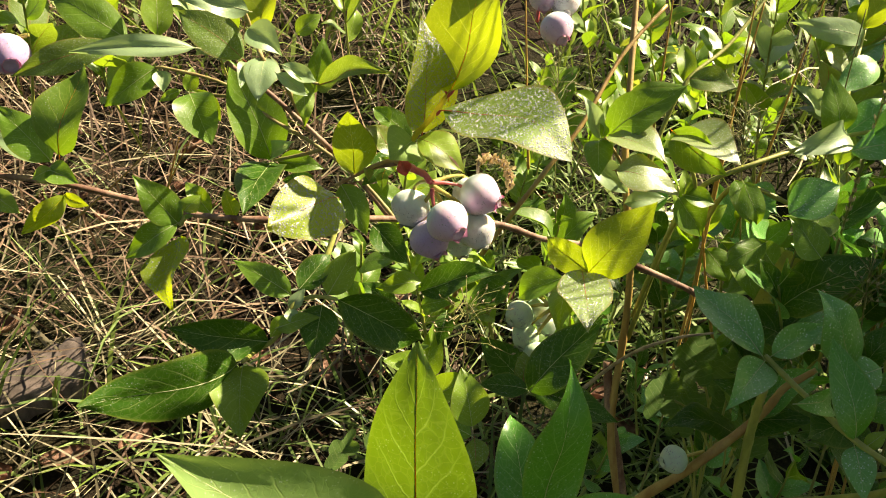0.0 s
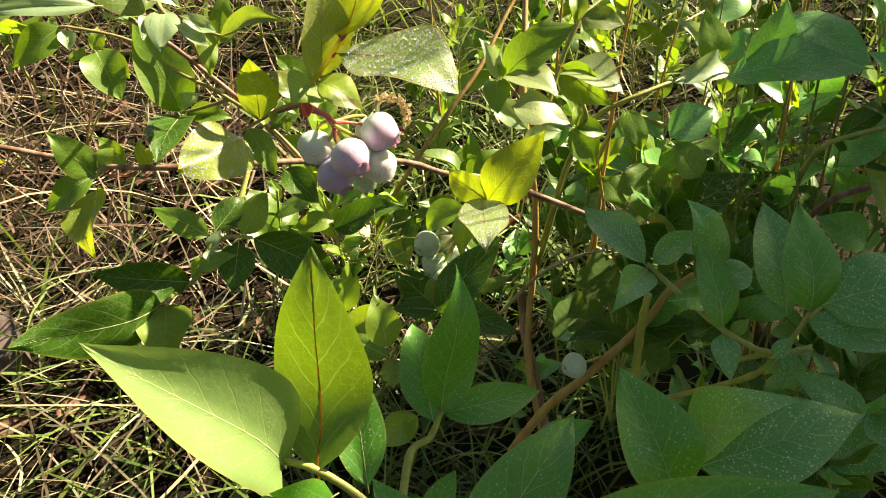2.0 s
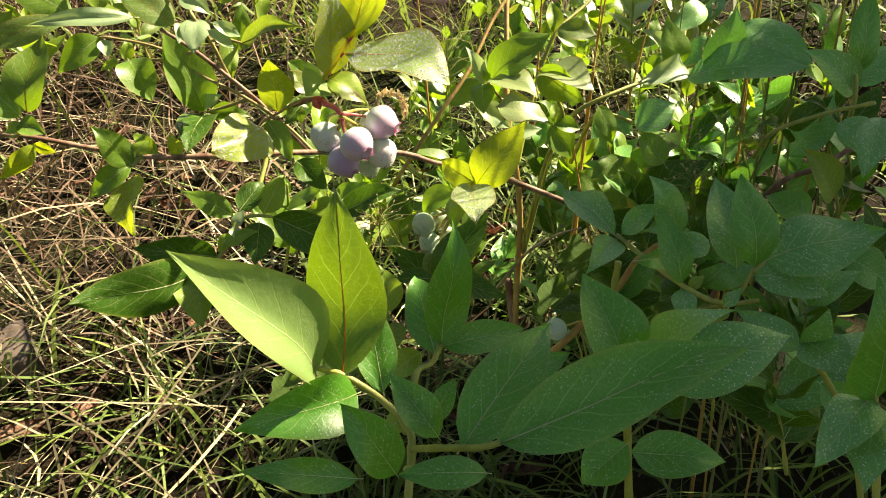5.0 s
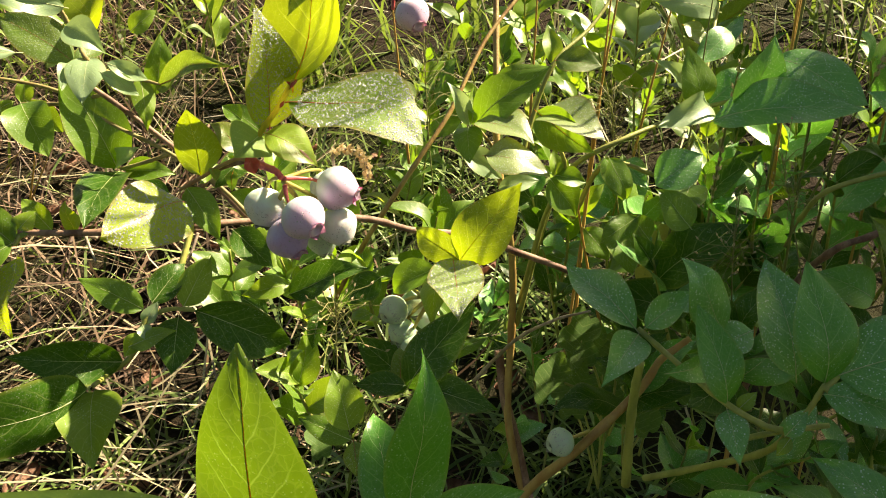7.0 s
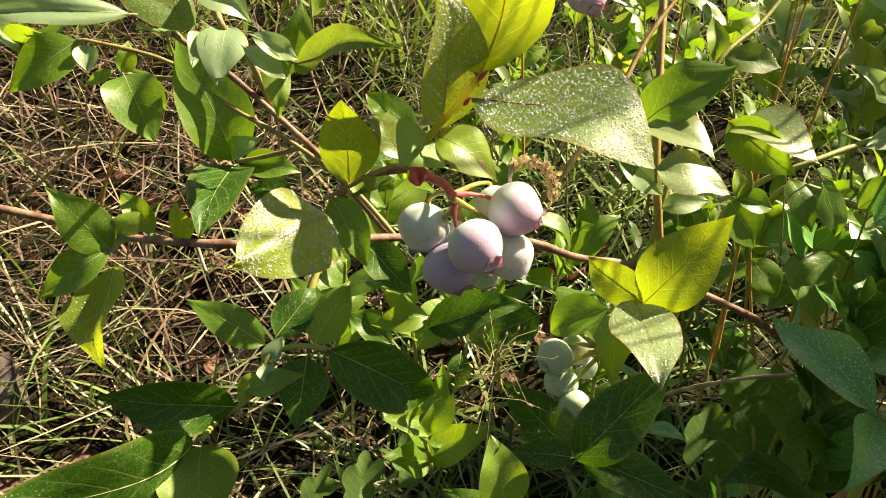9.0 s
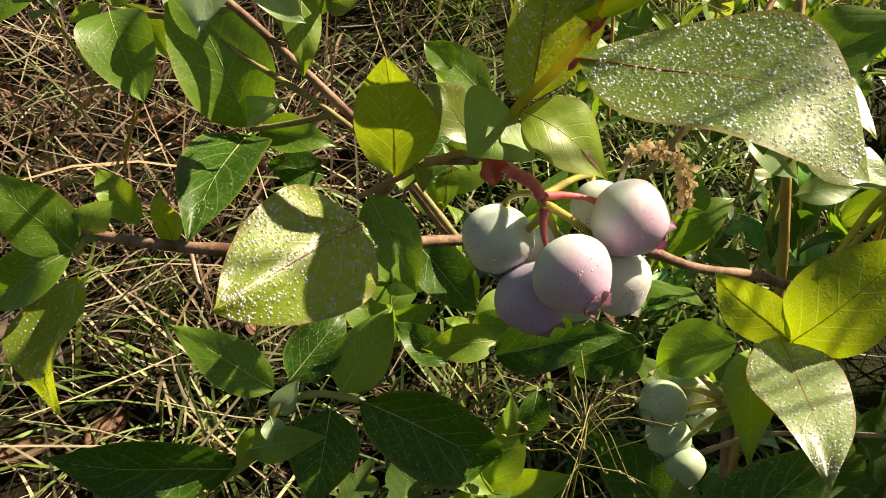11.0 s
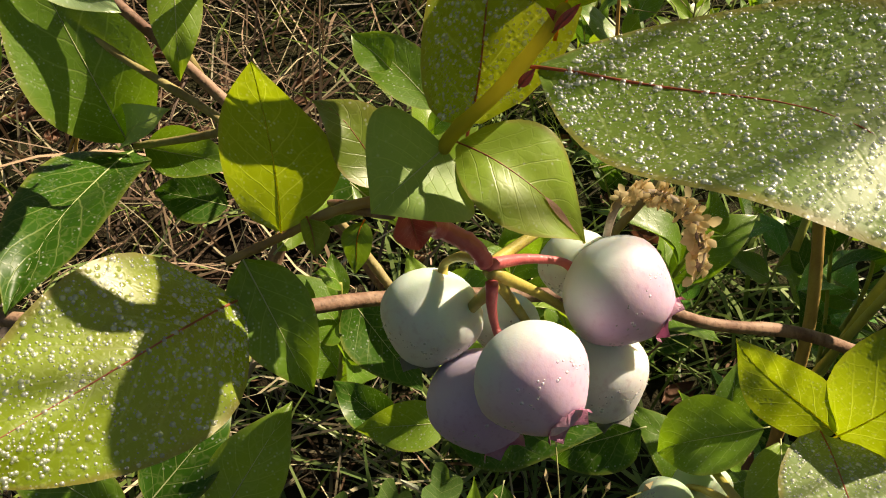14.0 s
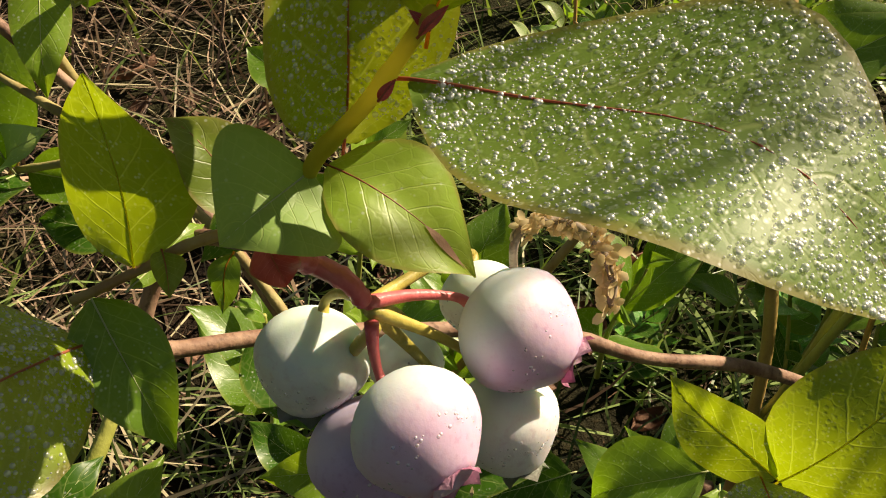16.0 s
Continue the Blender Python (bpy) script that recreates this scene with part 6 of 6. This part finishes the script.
weed((0.2010, 0.4200, 0.1300), [((0.1880, 0.4150, 0.2250), 0.0150, (-0.2, -0.5, 0.8)), ((0.2130, 0.4230, 0.2350), 0.0135, (0.1, -0.5, 0.8)), ((0.1990, 0.3950, 0.1990), 0.0150, (0.1, -0.6, 0.7)), ((0.2250, 0.4000, 0.2120), 0.0140, (0.0, -0.5, 0.8))], "green lobed weed growing under the bush", WEED)

# ---- old board in the grass ----
def build_board(a, b):
    """A grey split board end lying half sunk in the grass."""
    a, b = Vector(a), Vector(b)
    ob = thing("old_board", "grey weathered wooden board half sunk in straw", "board", a)
    ahead = (b - a).normalized()
    up = Vector((0, -0.35, 1)).normalized()
    side = ahead.cross(up).normalized()
    bm = bmesh.new()
    rows = []
    n = 26
    for i in range(n + 1):
        p = a.lerp(b, i / n)
        row = []
        for u, v in ((-0.5, -1), (-0.5, 0.0), (-0.25, 0.02), (0.0, -0.02), (0.25, 0.02), (0.5, 0.0), (0.5, -1)):
            wob = 0.006 * noise.noise((i * 0.7, u * 9, v))
            row.append(bm.verts.new(p + side * (u * 0.05 + wob) + up * (v * 0.03 + 0.004 * noise.noise((i * 0.5, u * 14, 5)))))
        rows.append(row)
    for r0, r1 in zip(rows, rows[1:]):
        for k in range(6):
            bm.faces.new((r0[k], r0[k + 1], r1[k + 1], r1[k]))
    bm.faces.new(rows[0])
    bm.faces.new(rows[-1][::-1])
    part("plank", bm, BOARD, ob)


build_board((-0.4602, 0.5859, 0.0067), (-0.3224, 0.6525, 0.0362))


# ---- unseen shrub added beside the camera, towards the sun ----
def build_shade_shrub():
    """Unseen taller shrub, added to one side to keep sun from the lower shoots."""
    across = Vector((-to_sun.y, to_sun.x, 0)).normalized()
    over = across.cross(to_sun).normalized() * -1
    if over.z < 0:
        over = -over
    rng = random.Random(77)
    foot = across * -0.15 + to_sun * 2.2
    foot.z = ground_height(foot.x, foot.y) - 0.02
    shrub = thing("shrub", "taller leafy green shrub out of view, added to shade the blueberries", "shrub", foot)
    verts, faces, centres = [], [], []

    def shaded(x, y):
        """The outline of the shrub's shade at the height of the leaves."""
        if y < 0.119 + 0.364 * x:
            return y < 0.12 + 0.707 * x
        return y < (0.091 if y < 0.255 + 0.364 * x else 0.0) + (1.712 if y < 0.55 else 2.4) * x

    def even(k, base):
        """A number from 0 to 1 out of an evenly filling sequence."""
        total, step = 0.0, 1.0
        while k:
            step /= base
            total += step * (k % base)
            k //= base
        return total

    def leafy(centre):
        out = Vector((rng.gauss(0, 1), rng.gauss(0, 1), rng.gauss(0, 0.6))).normalized()
        normal = (to_sun + Vector((rng.gauss(0, 0.5), rng.gauss(0, 0.5), rng.gauss(0, 0.5)))).normalized()
        side = normal.cross(out).normalized()
        ahead = side.cross(normal)
        size = rng.uniform(0.05, 0.09)
        first = len(verts)
        for s, w in ((0, 0.03), (0.25, 0.42), (0.55, 0.5), (0.8, 0.3), (1, 0.02)):
            for q in (-1, 0, 1):
                verts.append(centre + ahead * size * (s - 0.5) + side * size * 0.5 * w * q + normal * size * (0.12 * abs(q) * w - 0.2 * (s - 0.5) ** 2))
        for i in range(4):
            for j in range(2):
                k = first + 3 * i + j
                faces.append((k, k + 1, k + 4, k + 3))

    tries = 0
    while len(centres) < 1500:
        a, b, d = rng.uniform(-0.75, 0.50), rng.uniform(-0.65, 0.50), rng.uniform(1.85, 2.6)
        if len(centres) % 6 == 0:
            tries += 1
            a, b = -0.02 + 0.32 * even(tries, 2), -0.12 + 0.32 * even(tries, 3)
        elif len(centres) % 12 == 4:
            a, b = rng.uniform(-0.07, 0.05), rng.uniform(0.12, 0.26)
        elif len(centres) % 6 == 2:
            a, b = rng.uniform(0.15, 0.50), rng.uniform(-0.45, -0.08)
        centre = across * a + over * b + to_sun * d
        fall = centre - to_sun * ((centre.z - 0.36) / to_sun.z)
        if not shaded(fall.x, fall.y + 0.025 * noise.noise((a * 9, b * 9, 0))) or (a + 0.2) ** 2 + (b + 0.1) ** 2 > 0.5 or fall.x < (0.37 if fall.y < 0.55 else 0.28) and fall.y > 0.34 + 0.1 * rng.random():
            continue
        if centre.z < ground_height(centre.x, centre.y) + 0.1:
            continue
        centres.append(centre)
        leafy(centre)
    while len(centres) < 2200:
        # looser leaves on the outer and lower branches
        q, reach = rng.uniform(0, 6.28), rng.uniform(0.1, 0.62)
        centre = foot + Vector((math.cos(q) * reach, math.sin(q) * reach, rng.uniform(0.15, 1.5)))
        low = centre.dot(over)
        if low > -0.2 or (centre - Vector((0.1, 0.4, 0.3))).length < 0.6:
            continue
        centres.append(centre)
        leafy(centre)
    crown = raw("crown", [v - foot for v in verts], faces, GRASS_LEAF, shrub, True)
    tagged(crown, "dense green leaves", kind="stuff")
    for k in range(9):
        goal = rng.choice(centres)
        mid = foot.lerp(goal, 0.5) + Vector((rng.uniform(-0.1, 0.1), rng.uniform(-0.1, 0.1), 0.1))
        bm = bmesh.new()
        tube(bm, [p - foot for p in spline([foot, mid, goal], 8)], lambda s: 0.010 * (1 - 0.8 * s), 8)
        stem = part("stem", bm, STEM["bark"], shrub)
        stem.matrix_parent_inverse = Matrix.Identity(4)


# very translucent, so that the shade under the added crown stays bright
GRASS_LEAF = blade_material("shrub_leaf", (0.07, 0.15, 0.03), (0.13, 0.23, 0.06), (0.76, 0.95, 0.40), 0.82)
build_shade_shrub()
